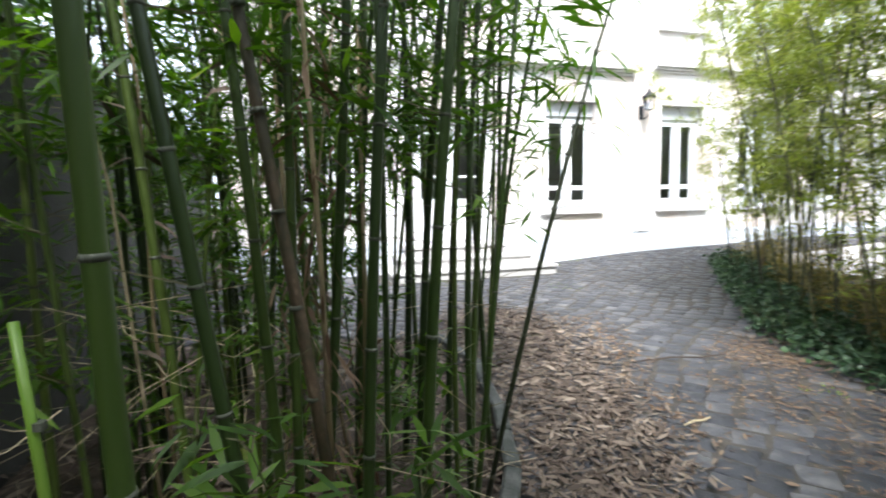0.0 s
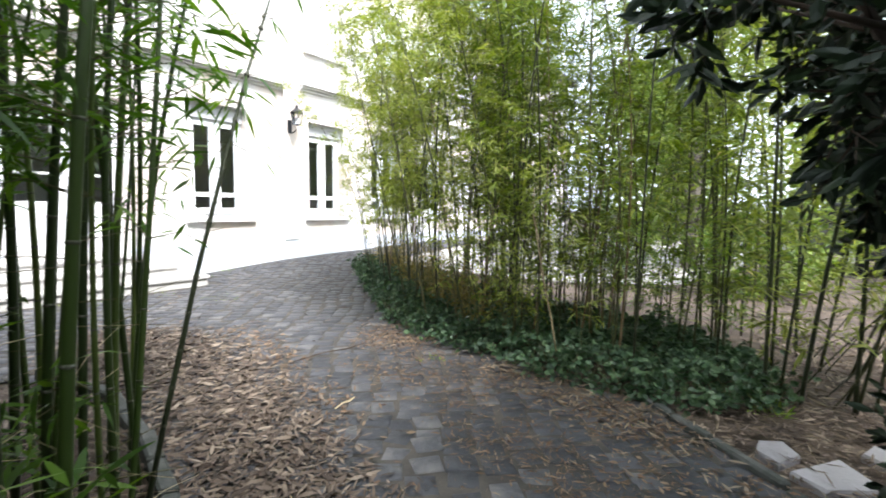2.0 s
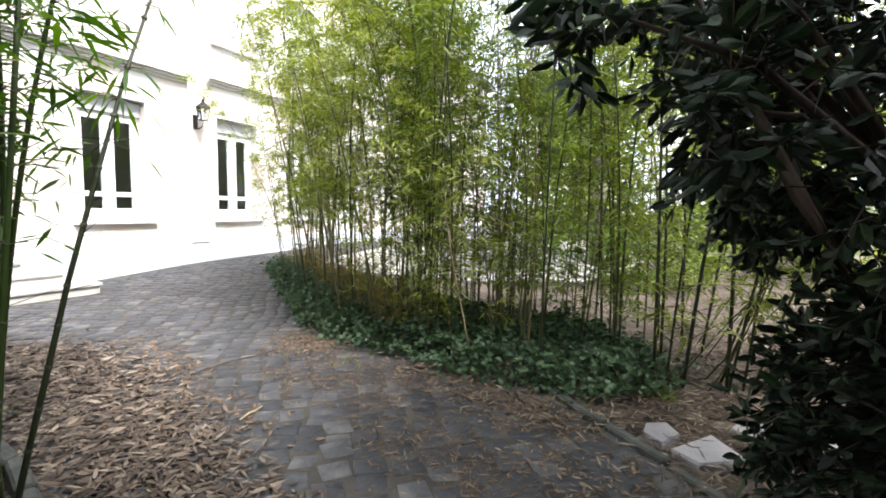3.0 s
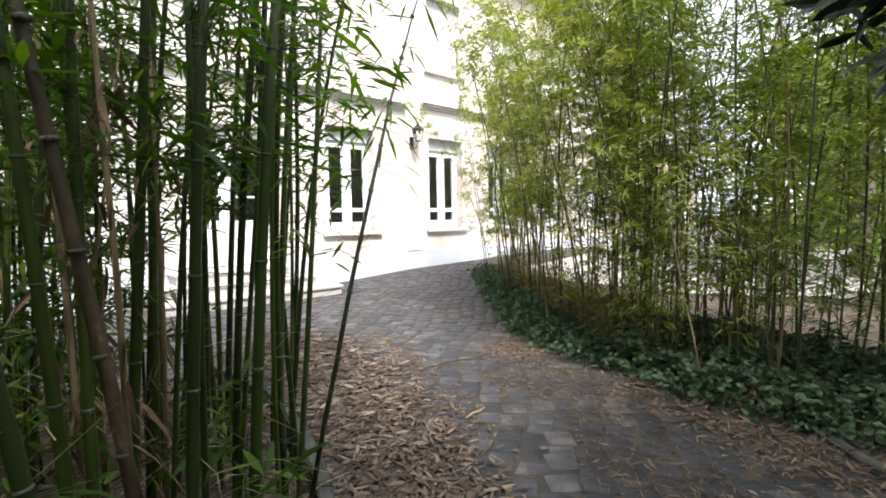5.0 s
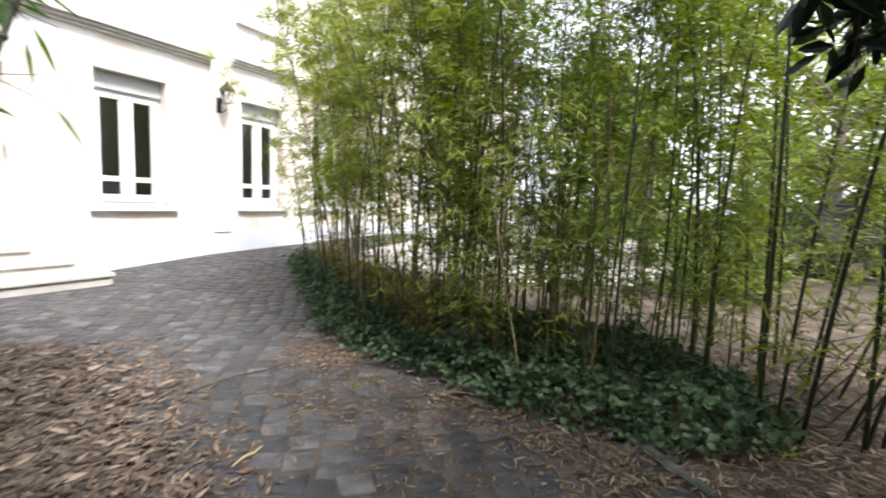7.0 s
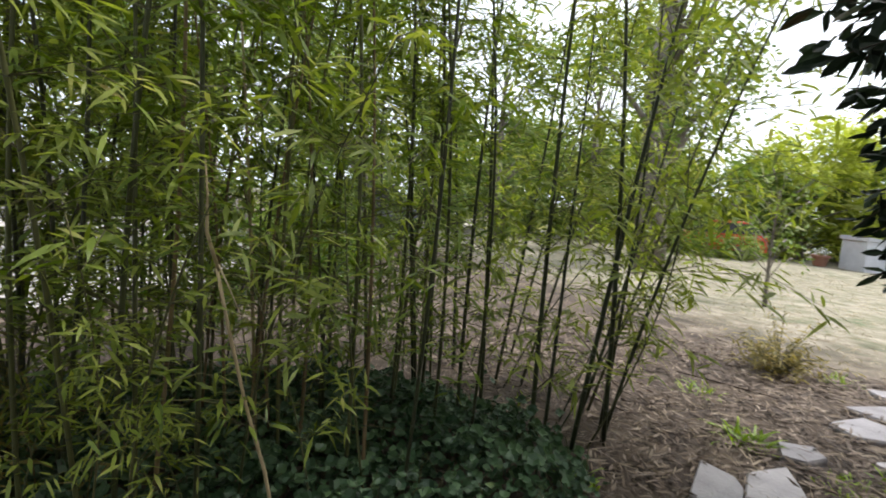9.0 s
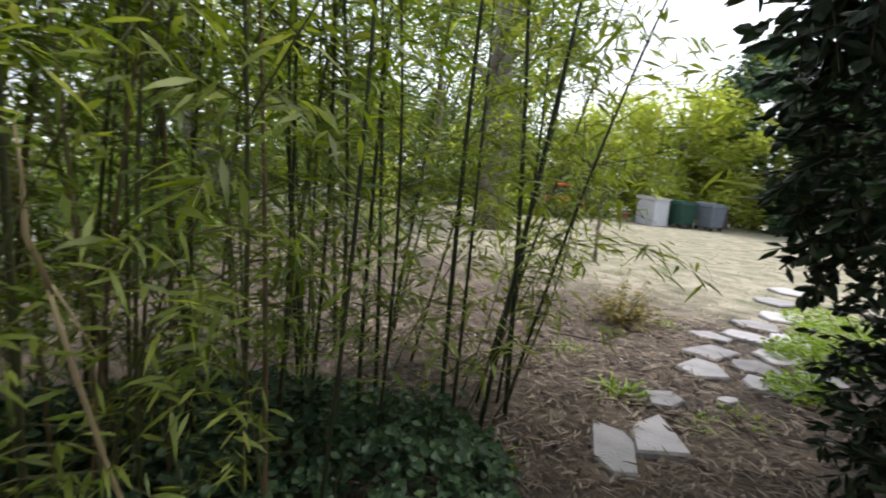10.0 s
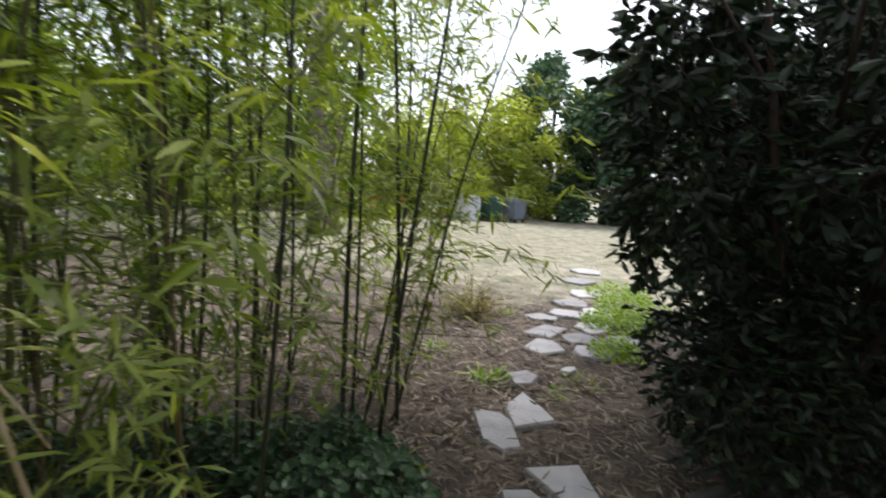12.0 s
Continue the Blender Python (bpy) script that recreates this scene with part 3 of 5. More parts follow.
def lantern(x, z):
    """A six-sided wall lantern on a scrolled bracket."""
    t = thing("wall_lantern", "black iron wall lantern with clear glass on a scroll bracket", "lantern", m=pose(x, WALL_Y - 0.05, z))
    g = Geo()
    g.bevel_box(-0.05, 0.05, -0.02, 0, -0.14, 0.14, 0.006)
    g.tube([(0, -0.02, -0.1), (0, -0.1, -0.14), (0, -0.2, -0.1), (0, -0.24, -0.02)], [0.012, 0.012, 0.012, 0.01], 6)
    part("bracket", g, M_iron, t)
    g = Geo()
    def ring(r, z):
        return [(r * math.cos(a), -0.24 + r * math.sin(a), z) for a in (math.pi / 3 * k for k in range(6))]
    for r0, z0, r1, z1 in ((0.03, 0.0, 0.085, 0.02), (0.15, 0.27, 0.03, 0.37), (0.02, 0.37, 0.035, 0.40), (0.035, 0.40, 0.005, 0.44)):
        g.add(ring(r0, z0) + ring(r1, z1), [(i, (i + 1) % 6, 6 + (i + 1) % 6, 6 + i) for i in range(6)] + [tuple(range(5, -1, -1)), tuple(range(6, 12))])
    for p, q in zip(ring(0.085, 0.02), ring(0.135, 0.27)):
        g.tube([p, q], [0.008, 0.008], 4)
    part("cage", g, M_iron, t)
    g = Geo()
    g.add(ring(0.08, 0.022) + ring(0.13, 0.268), [(i, (i + 1) % 6, 6 + (i + 1) % 6, 6 + i) for i in range(6)])
    part("glass", g, M_lampglass, t).visible_shadow = False
    g = Geo()
    g.tube([(0, -0.24, 0.02), (0, -0.24, 0.1), (0, -0.24, 0.12), (0, -0.24, 0.17)], [0.02, 0.02, 0.03, 0.015], 8)
    part("bulb", g, M_paint, t)


lantern(7.03, 2.98)

# old boundary wall behind the clump on the western side, near-black for the dim space there
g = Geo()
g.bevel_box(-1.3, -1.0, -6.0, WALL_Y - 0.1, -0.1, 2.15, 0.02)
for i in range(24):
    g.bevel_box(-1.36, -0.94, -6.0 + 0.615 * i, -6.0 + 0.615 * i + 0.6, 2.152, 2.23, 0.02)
tagged(part("garden_wall", g, M_wall_dim), "old garden wall with coping stones, coloured near-black for the dim space there", "wall", kind="structure")


# ---- bamboo ----
def culm_path(h, arch, r, n):
    a = r.uniform(0, 6.28)
    wob = [r.uniform(-1, 1) for _ in range(4)]
    pts = []
    for i in range(n + 1):
        s = i / n
        k = arch * s ** 2.4
        pts.append(Vector((k * math.cos(a) + 0.02 * wob[0] * math.sin(5 * s + wob[1]), k * math.sin(a) + 0.02 * wob[2] * math.sin(4 * s + wob[3]), h * s * (1 - 0.06 * arch * s * s))))
    return pts


def bamboo(name, label, r, h, rad, arch, first_leaf, leaves_per, culm_mat, leaf_mat, leaf_len, nodes=18, group="", reach=0.5, side_twigs=0, crown=0.0):
    root = thing(name, label, "bamboo", group)
    pts = culm_path(h, arch, r, nodes)
    radii = [rad * (1 - 0.8 * (i / nodes) ** 1.3) + 0.001 for i in range(nodes + 1)]
    g, ring = Geo(), Geo()
    g.tube(pts, radii, 8 if rad > 0.014 else 6)
    for i in range(1, nodes):
        d = (pts[i + 1] - pts[i - 1]).normalized()
        k = radii[i]
        ring.tube([pts[i] - d * k * 0.35, pts[i] - d * k * 0.1, pts[i] + d * k * 0.1, pts[i] + d * k * 0.3], [k * 1.01, k * 1.16, k * 1.16, k * 1.01], 8 if rad > 0.014 else 6)
    part("culm", g, culm_mat, root, smooth=True)
    tagged(part("node_banding", ring, M_node, root, "greyish rings at the joints", smooth=True), kind="stuff")
    tw, lf = Geo(), Geo()
    for i in range(2, nodes + 1):
        z = pts[i].z
        if z < first_leaf:
            if r.random() < side_twigs:
                d = rand_dir(r, 0.0, 0.5)
                q = pts[i] + d * r.uniform(0.1, 0.3)
                tw.tube([pts[i], q], [0.0025, 0.001], 3, False)
            continue
        for b in range(r.choice((2, 3)) if z < h * 0.9 else 2):
            up = r.uniform(0.15, 0.75)
            d = rand_dir(r, up, up)
            length = reach * r.uniform(0.45, 1.0) * (1.0 if z < h * 0.75 else 0.6)
            base, mid = pts[i], pts[i] + d * length * 0.55
            end = mid + (d + Vector((0, 0, -0.55))).normalized() * length * 0.45
            tw.tube([base, mid, end], [0.003, 0.002, 0.001], 3, False)
            for k in range(round(leaves_per * (1 + crown)) if z > 1.7 else leaves_per):
                s = r.uniform(0.2, 1.0) ** 0.7
                p = base.lerp(mid, s / 0.55) if s < 0.55 else mid.lerp(end, (s - 0.55) / 0.45)
                p = p + rand_dir(r, -1, 1) * 0.05
                ld = (d * 0.5 + rand_dir(r, -0.8, 0.35)).normalized()
                ln = leaf_len * r.uniform(0.6, 1.25)
                lf.blade(p, ld, ln, ln * r.uniform(0.13, 0.18), r.uniform(0.05, 0.45), r.uniform(-0.9, 0.9))
    if tw.v:
        tagged(part("twig_spray", tw, M_twig, root), kind="stuff")
    if lf.v:
        tagged(part("foliage", lf, leaf_mat, root), kind="stuff")
    return root


def place(protos, spots, r, lean=3.0, out=None, scale=(0.9, 1.1)):
    """The first spots take the prototypes themselves, the rest copies of them."""
    for i, (x, y) in enumerate(spots):
        ob = protos[i % len(protos)]
        ax, ay = r.gauss(0, lean), r.gauss(0, lean)
        if out:
            ax, ay = ax - out[1] * (y - out[3]), ay + out[0] * (x - out[2])
        s = r.uniform(*scale)
        m = pose(x, y, gz(x, y) - 0.02, ax, ay, 0) @ pose(0, 0, 0, 0, 0, r.uniform(0, 360)) @ Matrix.Scale(s, 4)
        if i < len(protos):
            ob.matrix_basis = m
        else:
            copy_thing(ob, m)


rb = random.Random(21)
ISLE_LABEL = "slender green bamboo in the dense clump above the ivy"
tall = [bamboo("bamboo", ISLE_LABEL, rb, rb.uniform(4.0, 5.4), rb.uniform(0.007, 0.0115), rb.uniform(0.3, 1.0), rb.uniform(0.8, 1.25), 32, M_culm_thin, M_leaf, 0.09, 21, "bamboo of the clump by the drive", 0.55) for _ in range(7)]
leafy = [bamboo("bamboo", "slender bamboo leafy almost to the ground at the clump's southern side", rb, rb.uniform(3.8, 5.2), rb.uniform(0.007, 0.0105), rb.uniform(0.3, 0.9), rb.uniform(0.3, 0.7), 13, M_culm_thin, M_leaf_half_shade, 0.1, 22, "bamboo of the clump by the drive", 0.52, 0, 0.75) for _ in range(7)]
short = [bamboo("bamboo", "short leafy bamboo shoot low in the clump", rb, rb.uniform(1.3, 2.4), rb.uniform(0.004, 0.006), rb.uniform(0.3, 0.7), rb.uniform(0.3, 0.6), 10, M_culm_thin, M_leaf, 0.11, 12, "bamboo of the clump by the drive", 0.38) for _ in range(4)]
core_north = [(4.25, 2.45), (4.4, 2.9), (4.9, 3.7), (5.6, 4.5), (6.6, 5.6), (7.4, 6.5), (7.7, 6.3), (6.5, 4.0), (6.0, 2.45)]
core_south = [(3.95, 0.9), (3.98, 1.6), (4.2, 2.4), (6.0, 2.4), (5.5, 0.8), (4.9, 0.3), (4.3, 0.25)]
place(tall, scatter(core_north, 54, rb), rb, 2.5, (3.0, 1.2, 5.2, 2.6))
place(leafy, scatter(core_south, 34, rb) + scatter([(4.5, 1.9), (4.5, 3.0), (6.2, 3.4), (5.9, 1.8)], 12, rb), rb, 2.5, (3.0, 1.2, 5.2, 2.6))
# the outermost row leans out over the drive
for x, y in ((6.9, 6.35), (6.3, 5.6), (5.7, 4.85), (5.2, 4.3), (4.75, 3.7), (4.45, 3.2), (4.3, 2.6), (4.15, 2.1), (6.6, 6.0), (6.0, 5.2), (5.4, 4.5)):
    copy_thing(rb.choice(tall), pose(x, y, gz(x, y) - 0.02, rb.uniform(-8, -2), rb.uniform(-12, -4), 0) @ pose(0, 0, 0, 0, 0, rb.uniform(0, 360)) @ Matrix.Scale(rb.uniform(0.8, 1.0), 4))
place(short, [(4.25, 2.5), (4.75, 1.9), (4.6, 2.4)] + scatter([(4.9, 0.7), (4.75, 2.0), (4.9, 3.0), (6.4, 3.0), (6.2, 2.0), (5.5, 0.4)], 14, rb), rb, 6, (4.0, 3.0, 5.2, 2.6))

# low shoots whose shade-darkened leaves make up the clump's dim inside
under = [bamboo("bamboo", "low leafy shoot deep in the bamboo clump, leaves darkened for shade", rb, rb.uniform(1.0, 1.6), 0.005, rb.uniform(0.2, 0.5), rb.uniform(0.15, 0.3), 13, M_culm_thin, M_leaf_shade, 0.1, 11, "bamboo of the clump by the drive", 0.34) for _ in range(4)]
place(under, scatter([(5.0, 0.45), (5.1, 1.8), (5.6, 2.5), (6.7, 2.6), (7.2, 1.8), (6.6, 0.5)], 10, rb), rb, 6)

# dark culms that stand apart at the clump's open southern end, sparse in leaf
EDGE = "dark green bamboo culm standing apart at the clump's open end"
edge = [bamboo("bamboo", EDGE, rb, rb.uniform(3.4, 4.4), rb.uniform(0.0115, 0.014), rb.uniform(0.15, 0.5), rb.uniform(0.28, 0.55), 11, M_culm_edge, M_leaf, 0.115, 19, "bamboo of the clump by the drive", 0.66, 0.5) for _ in range(7)]
spots = ((4.16, 0.14, 0.5, 1.0), (4.07, -0.05, 5.0, -6.0), (4.1, -0.33, 1.0, 1.0), (5.08, -0.23, 7.0, -5.0), (5.46, -0.1, -2.0, 2.0), (5.55, 0.13, -1.5, 1.0), (5.41, 0.66, -2.0, 0.5),
         (4.18, 0.05, 3.0, -1.0), (4.5, 0.42, 0.5, -2.0), (4.75, 0.1, 1.0, 1.5), (6.0, 0.35, -1.0, 3.0), (4.95, 0.5, -2.0, 2.0))
for k, (x, y, ax, ay) in enumerate(spots):
    m = pose(x, y, gz(x, y) - 0.02, ax, ay, 0) @ pose(0, 0, 0, 0, 0, rb.uniform(0, 360))
    if k < len(edge):
        edge[k].matrix_basis = m
    else:
        copy_thing(edge[k % len(edge)], m @ Matrix.Scale(rb.uniform(0.75, 0.95), 4))
for x, y, ax, ay, k in ((5.2, 0.25, 1, 3, 6), (4.3, 0.45, 2, -4, 3)):
    copy_thing(leafy[k], pose(x, y, gz(x, y) - 0.02, ax, ay, 0) @ pose(0, 0, 0, 0, 0, rb.uniform(0, 360)) @ Matrix.Scale(0.92, 4))
# leaning culms whose long sprays hang over the open soil
spray = [bamboo("bamboo", "leaning bamboo with long leaf sprays over the open soil", rb, rb.uniform(3.0, 3.6), 0.010, 0.3, rb.uniform(0.9, 1.1), 18, M_culm_edge, M_leaf, 0.12, 16, "bamboo of the clump by the drive", 0.95, 0.3) for _ in range(3)]
for ob, x, y, ax, ay in zip(spray, (4.12, 4.3, 5.0), (-0.33, -0.3, -0.4), (8, 15, 16), (-9, -3, -4)):
    ob.matrix_basis = pose(x, y, gz(x, y) - 0.02, ax, ay, 0)
for k, x, y, ax, ay in ((0, 4.45, -0.55, 13, -7), (1, 5.5, -0.65, 14, -3), (2, 4.25, -0.45, 5, -3)):
    copy_thing(spray[k], pose(x, y, gz(x, y) - 0.02, ax, ay, 0) @ pose(0, 0, 0, 0, 0, 70 + 95 * k))
# low side shoots that arch out over the open soil
arching = [bamboo("bamboo", "thin arching bamboo shoot with leaf sprays at the clump's end", rb, rb.uniform(1.5, 2.2), 0.0045, rb.uniform(0.5, 0.8), rb.uniform(0.5, 0.8), 12, M_culm_edge, M_leaf, 0.115, 12, "bamboo of the clump by the drive", 0.4) for _ in range(3)]
for k, (x, y, ax, ay) in enumerate(((4.2, 0.0, 28, -6), (4.35, -0.2, 34, 6), (5.0, -0.25, 26, -4), (4.1, -0.2, 24, -14), (5.4, -0.2, 30, 10))):
    m = pose(x, y, gz(x, y) - 0.02, ax, ay, 0) @ pose(0, 0, 0, 0, 0, rb.uniform(0, 360))
    if k < 3:
        arching[k].matrix_basis = m
    else:
        copy_thing(arching[k - 3], m)

# half-dry fringe of low olive shoots that rises from the ivy along the drive
rw = random.Random(77)
fringe = thing("bamboo_fringe", "low half-dry olive shoots along the clump's foot", "bamboo", kind="stuff")
tw, lf = Geo(), Geo()
for k in range(230):
    q = (k + rw.random()) / 230
    x, y = 4.15 + 2.95 * q + rw.uniform(0.0, 0.6), 2.6 + 3.9 * q + rw.uniform(-0.5, 0.1)
    h, p, d = rw.uniform(0.35, 0.8), Vector((x, y, gz(x, y) - 0.02)), (rand_dir(rw, -0.2, 0.2) * 0.16 + Vector((0, 0, 1))).normalized()
    tw.tube([p, p + d * h * 0.5, p + d * h], [0.004, 0.003, 0.001], 4, False)
    for _ in range(26):
        at = p + d * h * rw.uniform(0.2, 1.0)
        n = rw.uniform(0.06, 0.12)
        ld = rand_dir(rw, -0.3, 0.9)
        lf.blade(at + ld * rw.uniform(0, 0.06), ld, n, n * 0.15, rw.uniform(0.1, 0.5), rw.uniform(-0.9, 0.9))
tagged(part("stem_row", tw, M_dry_green, fringe), kind="stuff")
tagged(part("foliage", lf, M_fringe, fringe), kind="stuff")
# bare straw-coloured culms among the green ones
strawy = [bamboo("bamboo", "dead straw-brown bamboo culm standing in the clump", rw, rw.uniform(2.6, 3.8), rw.uniform(0.007, 0.010), rw.uniform(0.1, 0.4), 9.0, 1, M_straw_culm, M_litter, 0.08, 16, "bamboo of the clump by the drive", 0.3, 0.7) for _ in range(3)]
place(strawy, [(4.55, 1.55), (4.62, 1.48), (4.7, 1.62), (4.5, 1.3), (4.85, 1.75), (4.75, 1.4), (4.4, 2.5), (4.6, 2.9), (5.2, 3.9), (5.8, 4.9), (4.3, 1.9), (6.4, 5.6), (4.1, 1.1)], rw, 3.5)
# leafy shoots that stand out bright before the clump
for x, y, k, f in ((4.05, 2.1, 0, 0.62), (4.12, 2.28, 2, 0.5), (4.0, 1.75, 1, 0.55), (4.0, 1.95, 3, 0.8), (4.1, 2.35, 1, 0.8), (3.95, 1.35, 2, 0.75), (4.2, 2.6, 0, 0.8), (4.05, 1.1, 0, 0.8), (4.15, 1.6, 2, 0.9)):
    copy_thing(short[k], pose(x, y, gz(x, y) - 0.02, rw.gauss(0, 4), rw.gauss(-6, 3), rw.uniform(0, 360)) @ Matrix.Scale(f, 4))

# a broken dry cane that stands before the clump
cane = thing("broken_cane", "dry straw-coloured bamboo cane, snapped and hanging", "bamboo cane")
g = Geo()
g.tube([(3.82, 1.47, 0.0), (3.8, 1.54, 0.42), (3.8, 1.6, 0.66), (3.8, 1.65, 0.91), (3.8, 1.685, 1.11)], [0.006, 0.006, 0.0055, 0.0055, 0.005], 8)
part("lower_cane", g, M_dry, cane, smooth=True)
g = Geo()
g.tube([(3.8, 1.68, 1.10), (3.8, 1.712, 1.22), (3.8, 1.71, 1.32), (3.81, 1.715, 1.43)], [0.006, 0.0055, 0.004, 0.002], 8)
part("bent_cane", g, M_dry, cane, smooth=True)
g = Geo()
g.tube([(3.795, 1.68, 1.12), (3.78, 1.655, 1.06), (3.77, 1.62, 0.97)], [0.003, 0.003, 0.0015], 6)
part("hanging_splinter", g, M_dry, cane)

# the clump on the western bed, with thicker culms
rl = random.Random(5)
WEST = "thick green bamboo culm in the dim western bed"
west_thick = [bamboo("bamboo", WEST, rl, rl.uniform(4.6, 5.4), k, rl.uniform(0.2, 0.5), rl.uniform(1.3, 1.6), 14, M_culm, M_leaf_shade, 0.11, 17, "bamboo of the western bed", 0.42, 0.5) for k in (0.0165, 0.0165, 0.017, 0.016)]
west_thin = [bamboo("bamboo", "slender dark green bamboo culm in the western bed", rl, rl.uniform(3.6, 4.8), k, rl.uniform(0.2, 0.6), rl.uniform(1.0, 1.5), 8, M_culm, M_leaf_shade, 0.10, 19, "bamboo of the western bed", 0.38, 0.5) for k in (0.012, 0.010, 0.013, 0.009, 0.011)]
for ob, x, y, sx, sy in zip(west_thick, (0.15, 0.31, 0.65, 0.49), (0.99, 1.37, 1.56, 1.55), (-0.03, -0.132, 0.053, 0.048), (-0.011, -0.02, -0.017, -0.009)):
    ob.matrix_basis = pose(x, y, -0.02, -math.degrees(sy), math.degrees(sx), 0)
for x, y, sx, k in ((0.38, 1.86, 0.079, 2), (0.3, 1.66, -0.059, 3), (-0.35, 1.5, -0.05, 1), (0.55, 2.2, 0.03, 2), (0.92, 2.2, 0.05, 3), (0.0, 2.0, -0.06, 1), (0.8, 2.55, 0.05, 2), (-0.55, 1.15, -0.08, 0), (0.2, 2.6, 0.0, 3), (1.02, 2.95, 0.06, 1), (-0.2, 2.4, -0.03, 2)):
    copy_thing(west_thick[k], pose(x, y, -0.02, rl.gauss(0, 2), math.degrees(sx), 0) @ pose(0, 0, 0, 0, 0, rl.uniform(0, 360)))
inner_bed = [(-0.75, 1.35), (0.1, 1.4), (0.5, 1.55), (0.82, 1.95), (1.0, 2.35), (1.2, 3.0), (1.3, 3.6), (1.15, 4.2), (0.3, 4.5), (-0.75, 4.5)]
place(west_thin, [(1.22, 2.55), (1.28, 2.7), (1.32, 2.82), (1.25, 2.88), (1.3, 2.98), (1.2, 2.42), (0.58, 1.74), (0.74, 1.92), (0.83, 1.75), (0.9, 1.85), (0.96, 2.0), (1.02, 2.2), (1.08, 2.35), (0.7, 1.85)] + scatter(inner_bed, 22, rl) + scatter([(-0.85, 2.0), (0.2, 2.4), (0.6, 3.2), (0.4, 4.7), (-0.85, 4.8)], 9, rl), rl, 2.5, (2.0, 1.0, 0.4, 2.2))

old = thing("old_bamboo", "old reddish-brown bamboo culm blotched with pale lichen", "bamboo", m=pose(0.47, 1.6, -0.02, 0.5, -7.5, 0))
g, ring = Geo(), Geo()
g.tube([(0, 0, 0), (0.01, 0, 0.9), (0.0, 0.02, 1.9), (-0.05, 0.02, 3.4)], [0.018, 0.017, 0.014, 0.005], 9)
for k in range(1, 13):
    ring.tube([(0.005, 0, 0.25 * k - 0.006), (0.005, 0, 0.25 * k), (0.005, 0, 0.25 * k + 0.006)], [0.0175, 0.0195, 0.0175], 9)
part("culm", g, M_old, old, smooth=True)
tagged(part("node_banding", ring, M_node, old, smooth=True), kind="stuff")

west_low = [bamboo("bamboo", "short leafy bamboo at the back of the western bed, leaves darkened for shade", rl, rl.uniform(1.8, 2.6), 0.007, rl.uniform(0.3, 0.6), rl.uniform(0.35, 0.6), 11, M_culm, M_leaf_shade, 0.10, 13, "bamboo of the western bed", 0.4) for _ in range(3)]
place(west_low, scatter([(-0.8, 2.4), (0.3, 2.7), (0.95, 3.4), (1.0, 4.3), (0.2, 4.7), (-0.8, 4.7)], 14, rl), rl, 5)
for x, y in scatter([(-0.2, 2.2), (0.6, 2.3), (0.95, 2.9), (1.05, 4.2), (0.2, 4.6), (-0.3, 4.0)], 4, rl):
    copy_thing(rl.choice(west_thin), pose(x, y, -0.02, rl.gauss(0, 2.5), rl.gauss(0, 2.5), 0) @ pose(0, 0, 0, 0, 0, rl.uniform(0, 360)) @ Matrix.Scale(rl.uniform(0.85, 1.1), 4))

# leafy bamboo, its leaf colour darkened for shade, that closes the bed's western side
west_leafy = [bamboo("bamboo", "dense leafy bamboo on the western side of the bed, leaves darkened for shade", rl, rl.uniform(3.2, 4.2), 0.010, rl.uniform(0.3, 0.6), rl.uniform(0.25, 0.6), 17, M_culm, M_leaf_shade, 0.115, 17, "bamboo of the western bed", 0.36, 0.4) for _ in range(3)]
for k, (x, y) in enumerate(((0.15, 2.3), (0.0, 2.75), (0.32, 3.1), (0.2, 3.6), (-0.1, 3.3), (0.42, 3.7), (-0.3, 2.4), (0.1, 4.1), (-0.35, 3.0), (0.45, 2.6), (0.42, 2.05), (0.62, 2.35), (-0.3, 2.0), (-0.45, 2.5), (-0.1, 2.25), (-0.55, 1.75))):
    m = pose(x, y, -0.02, rl.gauss(0, 2.5), rl.gauss(0, 2.5), 0) @ pose(0, 0, 0, 0, 0, rl.uniform(0, 360))
    if k < 3:
        west_leafy[k].matrix_basis = m
    else:
        copy_thing(west_leafy[k % 3], m)

# fresh low shoots at the foot of the western culms
sprout = [bamboo("bamboo", "low green bamboo shoot at the foot of the thick culms", rl, rl.uniform(0.5, 0.9), 0.003, 0.2, 0.12, 4, M_culm, M_leaf_shade, 0.13, 8, "bamboo of the western bed", 0.2) for _ in range(3)]
for k, (x, y) in enumerate(((0.55, 1.5), (0.28, 1.4), (0.78, 1.78), (0.45, 1.8), (0.1, 1.6))):
    m = pose(x, y, -0.02, rl.gauss(0, 6), rl.gauss(0, 6), rl.uniform(0, 360))
    if k < 3:
        sprout[k].matrix_basis = m
    else:
        copy_thing(sprout[k % 3], m)

# a lone thin culm that leans out over the drive
lean_culm = thing("leaning_bamboo", "thin brown bamboo stem leaning over the driveway with a leaf tuft", "bamboo")
g, ring, tw, lf = Geo(), Geo(), Geo(), Geo()
stem = [Vector(p) for p in ((0.93, 1.87, -0.02), (1.05, 1.855, 0.51), (1.11, 1.845, 0.76), (1.175, 1.848, 1.01), (1.3, 1.868, 1.4), (1.445, 1.92, 1.78), (1.62, 1.97, 2.2), (1.85, 2.03, 2.7))]
g.tube(stem, [0.0105, 0.0098, 0.0095, 0.009, 0.008, 0.0068, 0.0045, 0.0015], 8)
for a, b in zip(stem, stem[1:]):
    for k in (0.0, 0.5):
        p, d = a.lerp(b, k), (b - a).normalized()
        ring.tube([p - d * 0.005, p + d * 0.005], [0.0112, 0.0112], 8)
